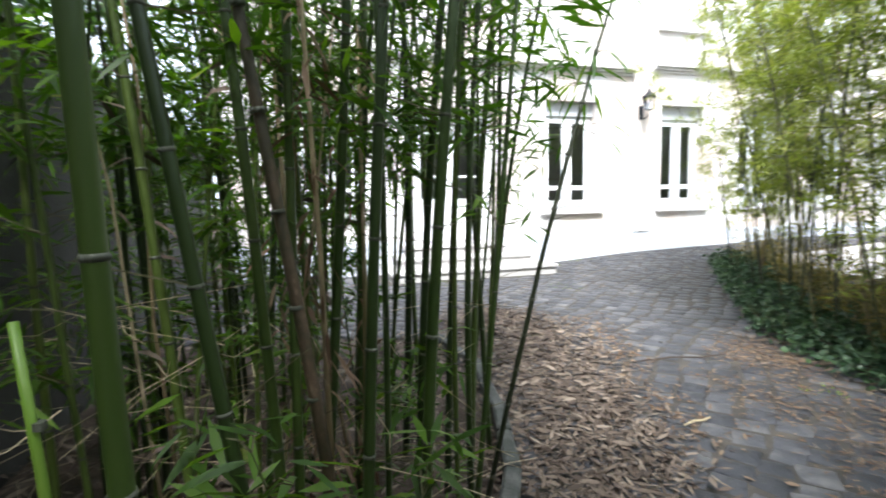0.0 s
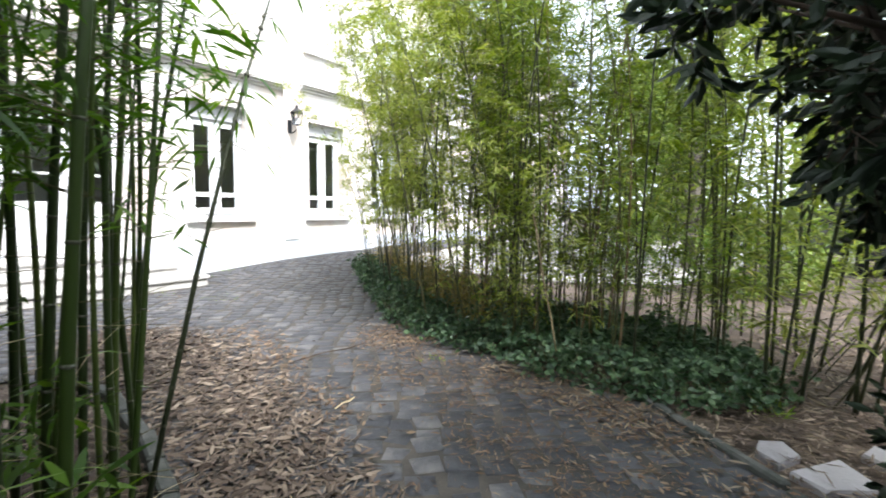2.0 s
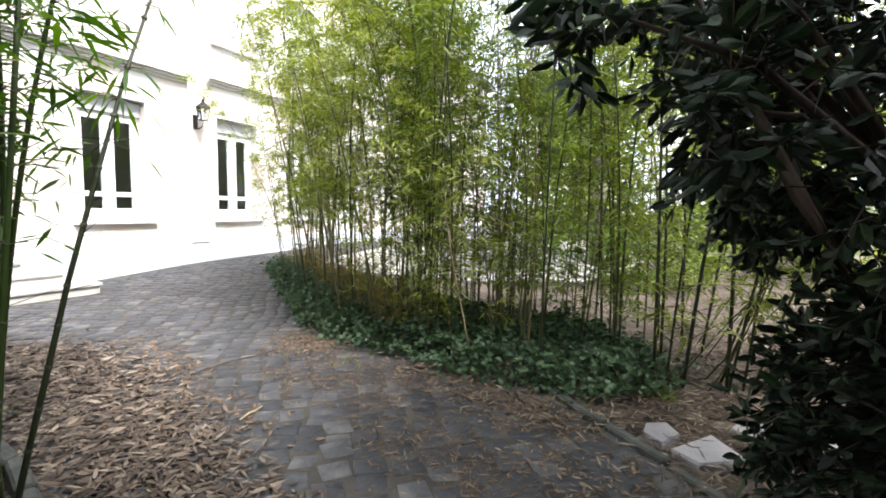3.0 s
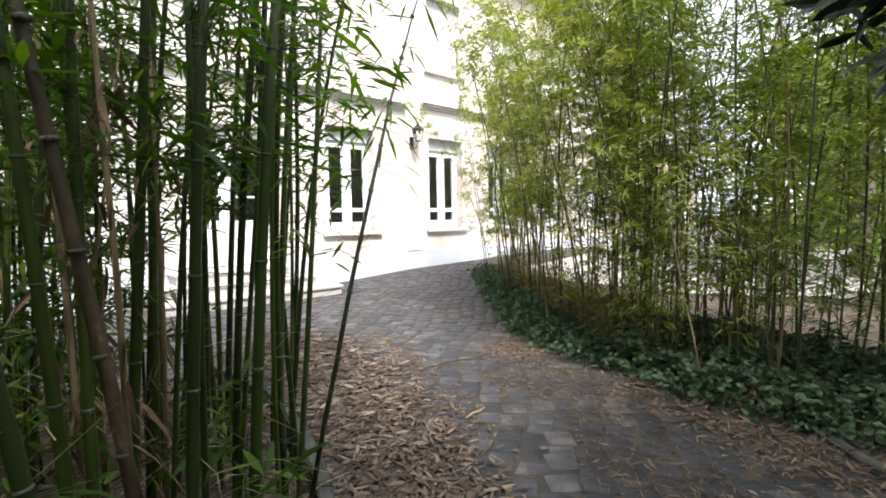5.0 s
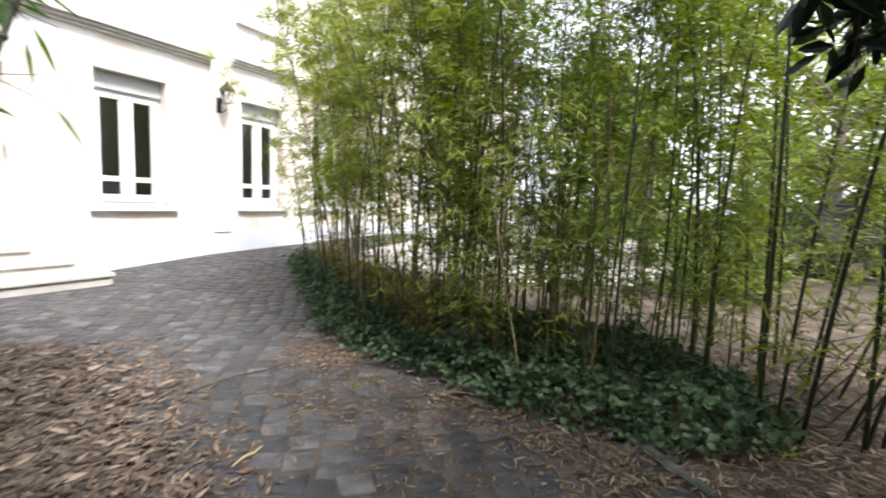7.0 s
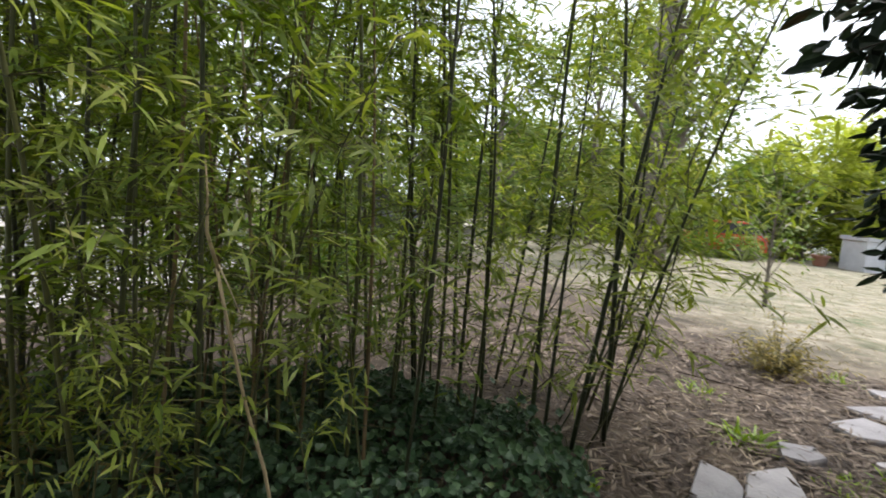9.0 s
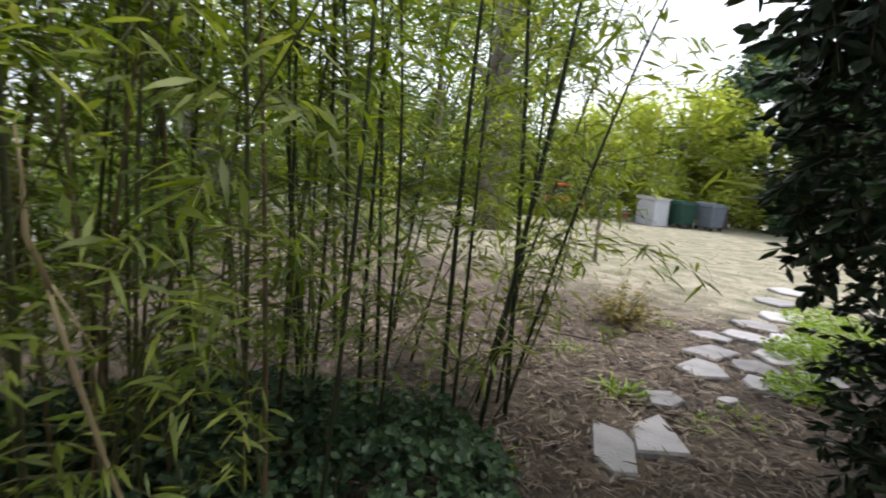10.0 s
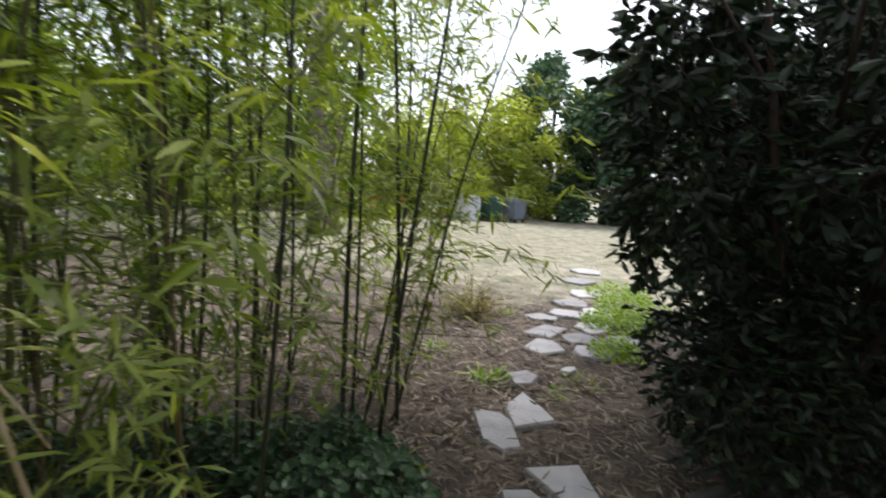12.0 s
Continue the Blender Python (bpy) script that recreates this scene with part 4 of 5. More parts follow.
for z0, n in ((1.5, 4), (1.66, 12), (1.78, 5), (2.05, 7), (2.3, 9), (2.55, 8)):
    a, b = next((a, b) for a, b in zip(stem, stem[1:]) if a.z <= z0 <= b.z)
    p = a.lerp(b, (z0 - a.z) / (b.z - a.z))
    for k in range(n):
        d = rand_dir(rl, -0.7, 0.3)
        q = p + d * rl.uniform(0.03, 0.15)
        tw.tube([p, q], [0.002, 0.001], 3, False)
        lf.blade(q, (d + Vector((0, 0, -0.6))), rl.uniform(0.08, 0.15), rl.uniform(0.014, 0.021), 0.3, rl.uniform(-0.6, 0.6))
# bare side twigs along the stem
for _ in range(26):
    z0 = rl.uniform(0.7, 2.5)
    a, b = next((a, b) for a, b in zip(stem, stem[1:]) if a.z <= z0 <= b.z)
    p = a.lerp(b, (z0 - a.z) / (b.z - a.z))
    tw.tube([p, p + rand_dir(rl, 0.0, 0.6) * rl.uniform(0.04, 0.13)], [0.002, 0.001], 3, False)
part("stem", g, M_culm_edge, lean_culm, smooth=True)
tagged(part("node_banding", ring, M_node, lean_culm), kind="stuff")
tagged(part("twig_spray", tw, M_twig, lean_culm), kind="stuff")
tagged(part("foliage", lf, M_leaf_shade, lean_culm), kind="stuff")

# a cut young culm, bright green, before the thick ones
young = thing("young_bamboo", "thin bright yellow-green young bamboo culm, cut off", "bamboo")
g, ring = Geo(), Geo()
g.tube([(0.03, 1.1, -0.02), (0.01, 1.1, 0.5), (-0.005, 1.1, 0.86), (-0.022, 1.105, 1.08)], [0.0085, 0.008, 0.0075, 0.007], 9)
for z in (0.3, 0.62, 0.93):
    ring.tube([(0.012 - 0.03 * (z - 0.5) , 1.1, z - 0.006), (0.012 - 0.03 * (z - 0.5), 1.1, z + 0.006)], [0.0088, 0.0088], 9)
part("culm", g, M_young, young, smooth=True)
tagged(part("node_banding", ring, M_node, young), kind="stuff")
# dead culms wrapped in papery sheaths
for x, y, h, n in ((0.43, 1.84, 2.2, 110), (0.33, 1.98, 1.9, 60), (0.56, 2.12, 1.9, 60)):
    d = thing("dry_cane", "dead bamboo cane wrapped in papery reddish-brown sheaths", "bamboo cane", "dead canes of the western bed", m=pose(x, y, -0.02, rl.uniform(-3, 3), rl.uniform(-5, 2), 0))
    g = Geo()
    g.tube([(0, 0, 0), (0.01, 0.0, h * 0.5), (0, 0.01, h)], [0.010, 0.009, 0.005], 7)
    part("cane", g, M_dry, d, smooth=True)
    g = Geo()
    for _ in range(n):
        p = Vector((rl.gauss(0, 0.035), rl.gauss(0, 0.035), rl.uniform(0.1, h)))
        g.blade(p, (rand_dir(rl, -0.9, 0.5) + Vector((0, 0, -0.5))).normalized(), rl.uniform(0.05, 0.15), rl.uniform(0.007, 0.018), 0.5, rl.uniform(-1, 1))
    tagged(part("sheath_litter", g, M_sheath, d, "papery brown sheaths"), kind="stuff")

# dead canes and sheaths that hang in the western bed
for k in range(5):
    x, y = rl.uniform(-0.2, 0.75), rl.uniform(1.8, 2.7)
    d = thing("dry_cane", "dead brown bamboo cane leaning among the green culms", "bamboo cane", "dead canes of the western bed", m=pose(x, y, 0, rl.uniform(-11, 11), rl.uniform(-11, 11), rl.uniform(0, 360)))
    g = Geo()
    h = rl.uniform(1.2, 2.6)
    g.tube([(0, 0, -0.03), (0.02, 0.0, h * 0.35), (-0.01, 0.03, h * 0.7), (0.05, 0.05, h)], [0.007, 0.006, 0.005, 0.003], 7)
    part("cane", g, M_dry, d, smooth=True)
    g = Geo()
    for _ in range(9):
        p = Vector((0.01, 0.01, rl.uniform(0.15, h * 0.95)))
        g.blade(p, rand_dir(rl, -0.6, 0.5), rl.uniform(0.08, 0.2), rl.uniform(0.012, 0.03), 0.6, rl.uniform(-1, 1))
    tagged(part("sheath_litter", g, M_litter, d, "papery dry sheaths"), kind="stuff")
g = Geo()
for _ in range(150):
    p = Vector((rl.uniform(-0.7, 0.95), rl.uniform(1.4, 2.7), rl.uniform(0.05, 0.95)))
    if inside(BED_LEFT, p.x, p.y):
        d = rand_dir(rl, -0.5, 0.5)
        q = p + d * rl.uniform(0.15, 0.5)
        g.tube([p, p.lerp(q, 0.5) + rand_dir(rl, -1, 1) * 0.03, q], [0.0016, 0.0013, 0.0008], 3, False)
tagged(part("dead_twigs", g, M_dry), "tangle of pale dead twigs under the bamboo", "twigs", kind="stuff")

# ---- evergreen shrub by the stepping stones ----
rs = random.Random(11)
shrub = thing("evergreen_shrub", "large dark glossy-leaved evergreen shrub beside the stepping stones", "shrub")
limbs, tops = Geo(), []
BASE = Vector((1.98, -0.85, -0.03))
for k in range(7):
    a = 6.28 * k / 7
    p1 = BASE + Vector((0.12 * math.cos(a), 0.12 * math.sin(a), 0.5))
    p2 = BASE + Vector((0.42 * math.cos(a) + 0.08, 0.42 * math.sin(a) + 0.2, 1.35))
    p3 = BASE + Vector((0.62 * math.cos(a) + 0.2, 0.62 * math.sin(a) + 0.45, 2.3))
    limbs.tube([BASE, p1, p2, p3], [0.045, 0.035, 0.022, 0.008], 7)
    tops += [(p1, p2), (p2, p3)]
for end in ((2.55, 0.1, 2.0), (2.75, 0.3, 2.15), (2.2, 0.15, 2.2), (2.95, 0.05, 1.85), (2.35, 0.45, 2.45), (1.86, 0.35, 1.9), (2.0, 0.1, 1.6), (1.95, 0.15, 2.2)):
    p, q = BASE + Vector((0.15, 0.25, 1.3)), Vector(end)
    limbs.tube([p, p.lerp(q, 0.5) + Vector((0, 0, 0.12)), q], [0.02, 0.012, 0.004], 6)
part("limb_frame", limbs, M_bark_dark, shrub, smooth=True)


def shrub_leaves(n, centre, size, r, long=0.09, low=-0.9):
    """Leaves gathered in sprays of five to nine about short twigs, denser towards the outside."""
    lf, tw = Geo(), Geo()
    for _ in range(n):
        d = rand_dir(r, low, 1.0)
        p = Vector(centre) + Vector((d.x * size[0], d.y * size[1], d.z * size[2])) * r.uniform(0.45, 1.0) ** 0.6
        if p.z < 0.06:
            continue
        ax = (d + rand_dir(r, -0.8, 0.5) * 0.7).normalized()
        tw.tube([p - ax * 0.12, p + ax * 0.08], [0.003, 0.0015], 3, False)
        for k in range(r.randint(5, 9)):
            ld = (ax * 0.7 + rand_dir(r, -0.9, 0.5)).normalized()
            side = ld.cross(rand_dir(r, -1, 1))
            if side.length < 0.1:
                continue
            side.normalize()
            lf.oval(p + ax * r.uniform(-0.1, 0.08), ld, side, long * r.uniform(0.65, 1.15), long * r.uniform(0.28, 0.42))
    return lf, tw


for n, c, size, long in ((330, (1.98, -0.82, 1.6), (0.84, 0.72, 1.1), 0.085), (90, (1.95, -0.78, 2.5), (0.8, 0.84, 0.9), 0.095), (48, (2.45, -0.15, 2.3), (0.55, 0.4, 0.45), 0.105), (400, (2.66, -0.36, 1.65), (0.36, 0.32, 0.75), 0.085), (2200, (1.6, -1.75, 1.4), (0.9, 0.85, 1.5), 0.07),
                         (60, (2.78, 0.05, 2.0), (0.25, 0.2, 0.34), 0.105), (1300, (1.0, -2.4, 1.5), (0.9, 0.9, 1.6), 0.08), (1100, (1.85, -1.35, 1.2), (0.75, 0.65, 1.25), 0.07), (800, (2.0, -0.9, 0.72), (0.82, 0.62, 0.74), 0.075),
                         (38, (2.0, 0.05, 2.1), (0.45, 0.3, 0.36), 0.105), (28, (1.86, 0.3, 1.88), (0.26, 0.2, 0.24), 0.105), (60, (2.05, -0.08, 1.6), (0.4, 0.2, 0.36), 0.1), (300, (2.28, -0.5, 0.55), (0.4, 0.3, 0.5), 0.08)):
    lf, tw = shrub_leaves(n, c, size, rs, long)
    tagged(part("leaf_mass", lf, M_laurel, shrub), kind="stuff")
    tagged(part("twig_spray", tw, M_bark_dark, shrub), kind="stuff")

# ---- ground cover, stones and kerbs ----
IVY = [(3.5, 0.5), (3.55, 1.4), (3.78, 2.1), (3.88, 2.75), (4.3, 3.6), (5.05, 4.5), (6.2, 5.85), (7.2, 7.05), (7.8, 6.7), (7.1, 5.2), (6.3, 3.8), (5.9, 2.7), (5.7, 1.8), (5.5, 0.9), (4.9, 0.25), (4.1, 0.0), (3.75, 0.1)]


def edge_gap(poly, x, y):
    best = 9.0
    for (ax, ay), (bx, by) in zip(poly, poly[1:] + poly[:1]):
        ux, uy = bx - ax, by - ay
        s = max(0.0, min(1.0, ((x - ax) * ux + (y - ay) * uy) / (ux * ux + uy * uy)))
        best = min(best, math.hypot(x - ax - s * ux, y - ay - s * uy))
    return best


ri = random.Random(3)
g = Geo()
for x, y in scatter(IVY, 21000, ri):
    k = 0.05 + 0.09 * max(0.0, noise.noise(Vector((x * 2.3, y * 2.3, 5))))
    x += ri.gauss(0, k)
    y += ri.gauss(0, k)
    top = (0.17 + 0.15 * noise.noise(Vector((x * 1.7, y * 1.7, 0))) + 0.12 * noise.noise(Vector((x * 5.5, y * 5.5, 2)))) * min(1.0, 0.25 + edge_gap(IVY, x, y) / 0.3) + 0.06
    p = Vector((x, y, gz(x, y) + top * ri.uniform(0.25, 1.0)))
    d = rand_dir(ri, -0.6, 0.45)
    side = d.cross(rand_dir(ri, 0.35, 1.0))
    if side.length > 0.2:
        n = ri.uniform(0.032, 0.07)
        g.oval(p, d, side.normalized(), n, n * ri.uniform(0.75, 1.0), 0.14)
tagged(part("ivy_cover", g, M_ivy), "low dark green ivy covering the foot of the bamboo clump", "ivy", kind="stuff")
g = Geo()
for x, y in scatter(IVY, 700, ri):
    a = ri.uniform(0, 6.28)
    g.tube([(x, y, gz(x, y)), (x + 0.04 * math.cos(a), y + 0.04 * math.sin(a), gz(x, y) + 0.1), (x + 0.1 * math.cos(a), y + 0.1 * math.sin(a), gz(x, y) + 0.2)], [0.003, 0.003, 0.002], 3, False)
tagged(part("ivy_stems", g, M_twig), "thin stems under the ivy leaves", "ivy", kind="stuff")

rk = random.Random(9)
NEAR_STONES = (((3.73, -0.66), (3.55, -0.68), (3.47, -0.62), (3.34, -0.36), (3.42, -0.28), (3.56, -0.34)),
               ((3.5, -1.04), (3.34, -0.88), (3.22, -0.74), (3.43, -0.56), (3.56, -0.79)),
               ((3.28, -0.18), (3.03, -0.33), (2.9, -0.1), (3.01, 0.03)),
               ((3.34, 0.05), (3.22, -0.02), (3.06, 0.07), (3.15, 0.17), (3.28, 0.16)),
               ((3.69, -1.3), (3.56, -1.44), (3.46, -1.36), (3.48, -1.2), (3.58, -1.14)),
               ((3.72, -1.95), (3.66, -2.24), (3.5, -2.24), (3.36, -2.05), (3.55, -1.86)),
               ((3.84, -2.4), (3.7, -2.8), (3.46, -2.78), (3.56, -2.4)))
FAR_STONES = ((3.3, -2.52, 0.19, 0.16, 30), (3.12, -2.15, 0.2, 0.18, 20), (3.22, -3.0, 0.22, 0.2, 70), (3.55, -3.45, 0.23, 0.2, 15), (3.8, -3.12, 0.17, 0.13, 0),
              (3.57, -4.0, 0.26, 0.2, 10), (3.22, -3.7, 0.22, 0.2, 40), (3.74, -5.9, 0.3, 0.24, 0), (3.5, -4.8, 0.26, 0.22, 20), (2.9, -2.7, 0.18, 0.16, 0), (3.75, -7.1, 0.3, 0.25, 0), (3.27, -1.62, 0.08, 0.05, 60))


STONES = []


def flagstone(cx, cy, out):
    g, n = Geo(), len(out)
    STONES.append([(cx + px * 0.96, cy + py * 0.96) for px, py in out])
    rings = [[(px * f, py * f, z) for px, py in out] for f, z in ((1.0, -0.03), (1.01, 0.02), (0.95, 0.034))]
    g.add([p for r in rings for p in r] + [(0, 0, 0.037)], [(k * n + i, k * n + (i + 1) % n, (k + 1) * n + (i + 1) % n, (k + 1) * n + i) for k in (0, 1) for i in range(n)] + [(2 * n + i, 2 * n + (i + 1) % n, 3 * n) for i in range(n)])
    ob = part("stepping_stone", g, M_slab)
    ob.matrix_basis = pose(cx, cy, gz(cx, cy), rk.uniform(-1.5, 1.5), rk.uniform(-1.5, 1.5), 0)
    tagged(ob, "irregular pale flagstone set in the leaf-strewn soil", "stepping stone", "stepping stones")


for line in NEAR_STONES:
    mx, my = sum(p[0] for p in line) / len(line), sum(p[1] for p in line) / len(line)
    loop = sorted(((x - mx, y - my) for x, y in line), key=lambda p: math.atan2(p[1], p[0]))
    flagstone(mx, my, loop)
for x, y, a, b, turn in FAR_STONES:
    n, c, q = rk.choice((5, 6, 6, 7)), math.cos(radians(turn)), math.sin(radians(turn))
    loop = []
    for k in range(n):
        ang, f = 6.283 * (k + rk.uniform(-0.28, 0.28)) / n, rk.uniform(0.86, 1.15)
        u, v = a * f * math.cos(ang), b * f * math.sin(ang)
        loop.append((u * c - v * q, u * q + v * c))
    flagstone(x, y, loop)


def kerb_line(name, label, line, width, height, length):
    root = thing(name, label, "kerb", kind="structure")
    for (ax, ay), (bx, by) in zip(line, line[1:]):
        run, ang = math.hypot(bx - ax, by - ay), math.degrees(math.atan2(by - ay, bx - ax))
        n = max(1, round(run / length))
        for k in range(n):
            g = Geo()
            g.bevel_box(0.006, run / n - 0.006, -width / 2, width / 2, -0.06, height + rk.uniform(-0.012, 0.012), 0.012)
            ob = part("kerb_stone", g, M_kerb, root)
            s = k / n
            ob.matrix_basis = pose(ax + (bx - ax) * s, ay + (by - ay) * s, 0, rk.uniform(-2, 2), rk.uniform(-1, 1), ang)


kerb_line("kerb_west", "low mossy concrete edging along the western bed", [(-0.8, 0.8), (-0.1, 0.66), (0.42, 1.02), (0.93, 1.65), (1.2, 2.15), (1.4, 2.8), (1.56, 3.6), (1.45, 4.5)], 0.075, 0.09, 0.45)
kerb_line("kerb_east", "dark stone edging between driveway and soil", [(0.9, -1.9), (2.2, -0.62), (3.17, 0.37), (3.61, 0.83)], 0.06, 0.035, 0.4)

# fallen leaves
rf = random.Random(17)


def litter(name, label, poly, count, r, low, high, material, lift=0.03, wide=0.16, category="leaf litter", feather=0.13, patch=-9.0):
    """patch: leaves gather where a slow noise is above this."""
    g = Geo()
    for x, y in scatter(poly, count, r):
        if noise.noise(Vector((x * 2.3, y * 2.3, 7))) + 0.6 * noise.noise(Vector((x * 6.5, y * 6.5, 4))) + r.gauss(0, 0.12) < patch:
            continue
        x, y = x + r.gauss(0, feather), y + r.gauss(0, feather)
        if any(inside(loop, x, y) for loop in STONES) and r.random() < 0.96:
            continue
        d = rand_dir(r, -0.12, 0.3)
        n = r.uniform(low, high)
        g.blade(Vector((x, y, gz(x, y) + 0.012 + r.uniform(0.0, lift))), d, n, n * wide * r.uniform(0.7, 1.4), r.uniform(-0.1, 0.25), r.uniform(-0.7, 0.7))
    return tagged(part(name, g, material), label, category, kind="stuff")


WEST_LITTER = [(0.3, 0.85), (0.95, 1.6), (1.25, 2.2), (1.45, 2.9), (1.6, 3.6), (1.55, 4.6), (2.2, 5.7), (2.8, 4.9), (2.55, 3.5), (2.25, 2.7), (1.95, 2.0), (1.6, 1.35), (0.9, 0.85)]
SOUTH_SOIL = [(0.9, -2.2), (2.25, -0.65), (3.2, 0.3), (3.6, 0.75), (4.1, 0.0), (5.0, 0.2), (6.2, 0.2), (6.4, -1.6), (5.2, -3.2), (4.2, -3.4), (3.4, -4.4), (2.6, -3.0)]
litter("fallen_leaves", "drift of dry brown bamboo leaves along the kerb", WEST_LITTER, 10500, rf, 0.045, 0.105, M_litter, 0.03, 0.19)
litter("fallen_leaves", "dry brown bamboo leaves over the soil by the stones", SOUTH_SOIL, 15000, rf, 0.04, 0.11, M_litter, 0.018)
litter("fallen_leaves", "dry leaves on the dim floor of the western bed", BED_LEFT, 4200, rf, 0.05, 0.13, M_litter)
litter("fallen_leaves", "dry leaves on the floor of the bamboo clump", ISLAND, 5000, rf, 0.05, 0.12, M_litter)
litter("leaf_crumbs", "orange brown leaf crumbs on the driveway setts", [(2.85, 2.2), (3.4, 2.45), (4.05, 2.85), (4.35, 3.6), (3.7, 3.4), (3.0, 2.9)], 5200, rf, 0.015, 0.04, M_crumbs, 0.015, 0.3, patch=-0.04)
litter("leaf_crumbs", "orange brown leaf crumbs along the ivy edge", [(2.7, 0.0), (3.55, 0.85), (3.65, 1.4), (3.95, 2.4), (3.5, 2.3), (2.9, 1.5), (2.6, 0.8), (2.1, -0.2)], 4200, rf, 0.015, 0.05, M_crumbs, 0.015, 0.28, patch=-0.04)
litter("leaf_crumbs", "orange straw and leaf crumbs caught between the setts", [(2.0, 0.2), (2.7, 0.9), (3.3, 1.9), (3.1, 2.3), (2.5, 1.6), (1.8, 0.8)], 2200, rf, 0.02, 0.07, M_crumbs, 0.012, 0.12, patch=-0.04)
litter("leaf_crumbs", "orange brown leaf crumbs beside the leaf drift", [(1.6, 1.3), (2.0, 2.0), (2.3, 2.7), (2.65, 3.5), (2.9, 4.9), (3.3, 4.6), (2.8, 3.4), (2.4, 2.4), (1.9, 1.4)], 1500, rf, 0.02, 0.06, M_crumbs, 0.015, 0.28, patch=-0.04)
litter("leaf_crumbs", "scattered dry leaves over the open driveway", [(-0.8, -2.2), (1.0, -1.6), (3.3, 0.6), (3.9, 2.6), (6.8, 6.6), (4.0, 8.0), (2.0, 7.0), (2.6, 3.6), (1.2, 1.0), (-0.8, 0.5)], 1300, rf, 0.03, 0.08, M_litter, 0.015, 0.2, patch=0.0)
litter("fallen_leaves", "dry leaves gathered on the driveway beside the shrub", [(0.8, -1.7), (2.1, -0.6), (3.1, 0.4), (3.0, 0.6), (2.3, 0.05), (1.4, -0.8), (0.6, -1.4)], 2400, rf, 0.03, 0.1, M_litter, 0.02, patch=0.0)
litter("dry_straw", "pale broken stalks and leaves heaped along the ivy's edge", [(3.2, 0.35), (3.6, 0.9), (3.66, 1.4), (3.85, 2.1), (3.6, 2.15), (3.3, 1.4), (3.05, 0.75), (2.7, 0.1)], 1500, rf, 0.04, 0.11, M_straw_bits, 0.03, 0.1, "straw", patch=-0.1)
litter("dry_straw", "pale straw and stalks on the soil round the flagstones", [(2.6, -0.2), (3.5, 0.4), (4.1, -0.2), (4.3, -1.6), (4.0, -3.0), (2.9, -2.6), (2.4, -1.0)], 1800, rf, 0.04, 0.14, M_straw_bits, 0.03, 0.07, "straw")
litter("dry_straw", "pale straw and dry stalks strewn at the lawn's edge", [(3.8, -0.4), (6.5, 0.3), (9.0, 0.5), (9.0, -4.0), (5.0, -6.5), (4.0, -4.0)], 2600, rf, 0.05, 0.2, M_straw_bits, 0.03, 0.04, "straw")

g = Geo()
for x, y in scatter([(3.9, -2.6), (8.0, -1.0), (14, -4), (16, -12), (8, -17), (3, -14), (2.8, -5)], 16000, rf):
    n = rf.uniform(0.04, 0.12)
    g.blade(Vector((x, y, gz(x, y) - 0.015)), rand_dir(rf, 0.1, 0.9), n, n * 0.09 + 0.003, 0.4, rf.uniform(-1, 1))
tagged(part("dry_grass", g, M_straw), "short dry straw-coloured grass of the lawn", "grass", kind="stuff")

# sticks that lie on the driveway
for x, y, n, ang in ((2.38, 2.34, 0.2, 5), (3.1, 3.22, 0.75, -10), (1.5, 1.75, 0.16, 60), (3.35, 0.95, 0.3, 35), (3.1, -1.3, 0.4, -50), (4.4, -1.9, 0.7, 20), (5.0, -1.2, 0.9, -25), (4.6, -0.7, 0.6, 10)):
    g = Geo()
    g.tube([(-n / 2, 0, 0.012), (-n * 0.1, 0.03 * n, 0.02), (n * 0.2, 0.0, 0.014), (n / 2, 0.04 * n, 0.018)], [0.004, 0.006, 0.006, 0.003], 6)
    ob = tagged(part("fallen_stick", g, M_dry if n < 0.25 else M_bark_dark), "thin dry stick lying on the ground", "stick", "fallen sticks")
    ob.matrix_basis = pose(x, y, gz(x, y) + 0.012, 0, 0, ang)


def tuft(x, y, size, height, count, material, label, r, blade_like=True, name="weed_tuft", category="weed"):
    root = thing(name, label, category, m=pose(x, y, gz(x, y) - 0.01))
    g = Geo()
    for _ in range(count):
        a, q = r.uniform(0, 6.28), size * math.sqrt(r.random())
        p = Vector((q * math.cos(a), q * math.sin(a), 0 if blade_like else height * r.uniform(0.1, 1) * (1 - 0.6 * q / size)))
        if blade_like:
            g.blade(p, rand_dir(r, 0.35, 1.0), height * r.uniform(0.6, 1.3), height * 0.09, 0.35, r.uniform(-0.5, 0.5))
        else:
            d = rand_dir(r, -0.3, 0.6)
            side = d.cross(rand_dir(r, 0.4, 1.0))
            if side.length > 0.15:
                g.oval(p, d, side.normalized(), r.uniform(0.03, 0.06), r.uniform(0.02, 0.035))
    tagged(part("foliage", g, material, root), kind="stuff")
    return root


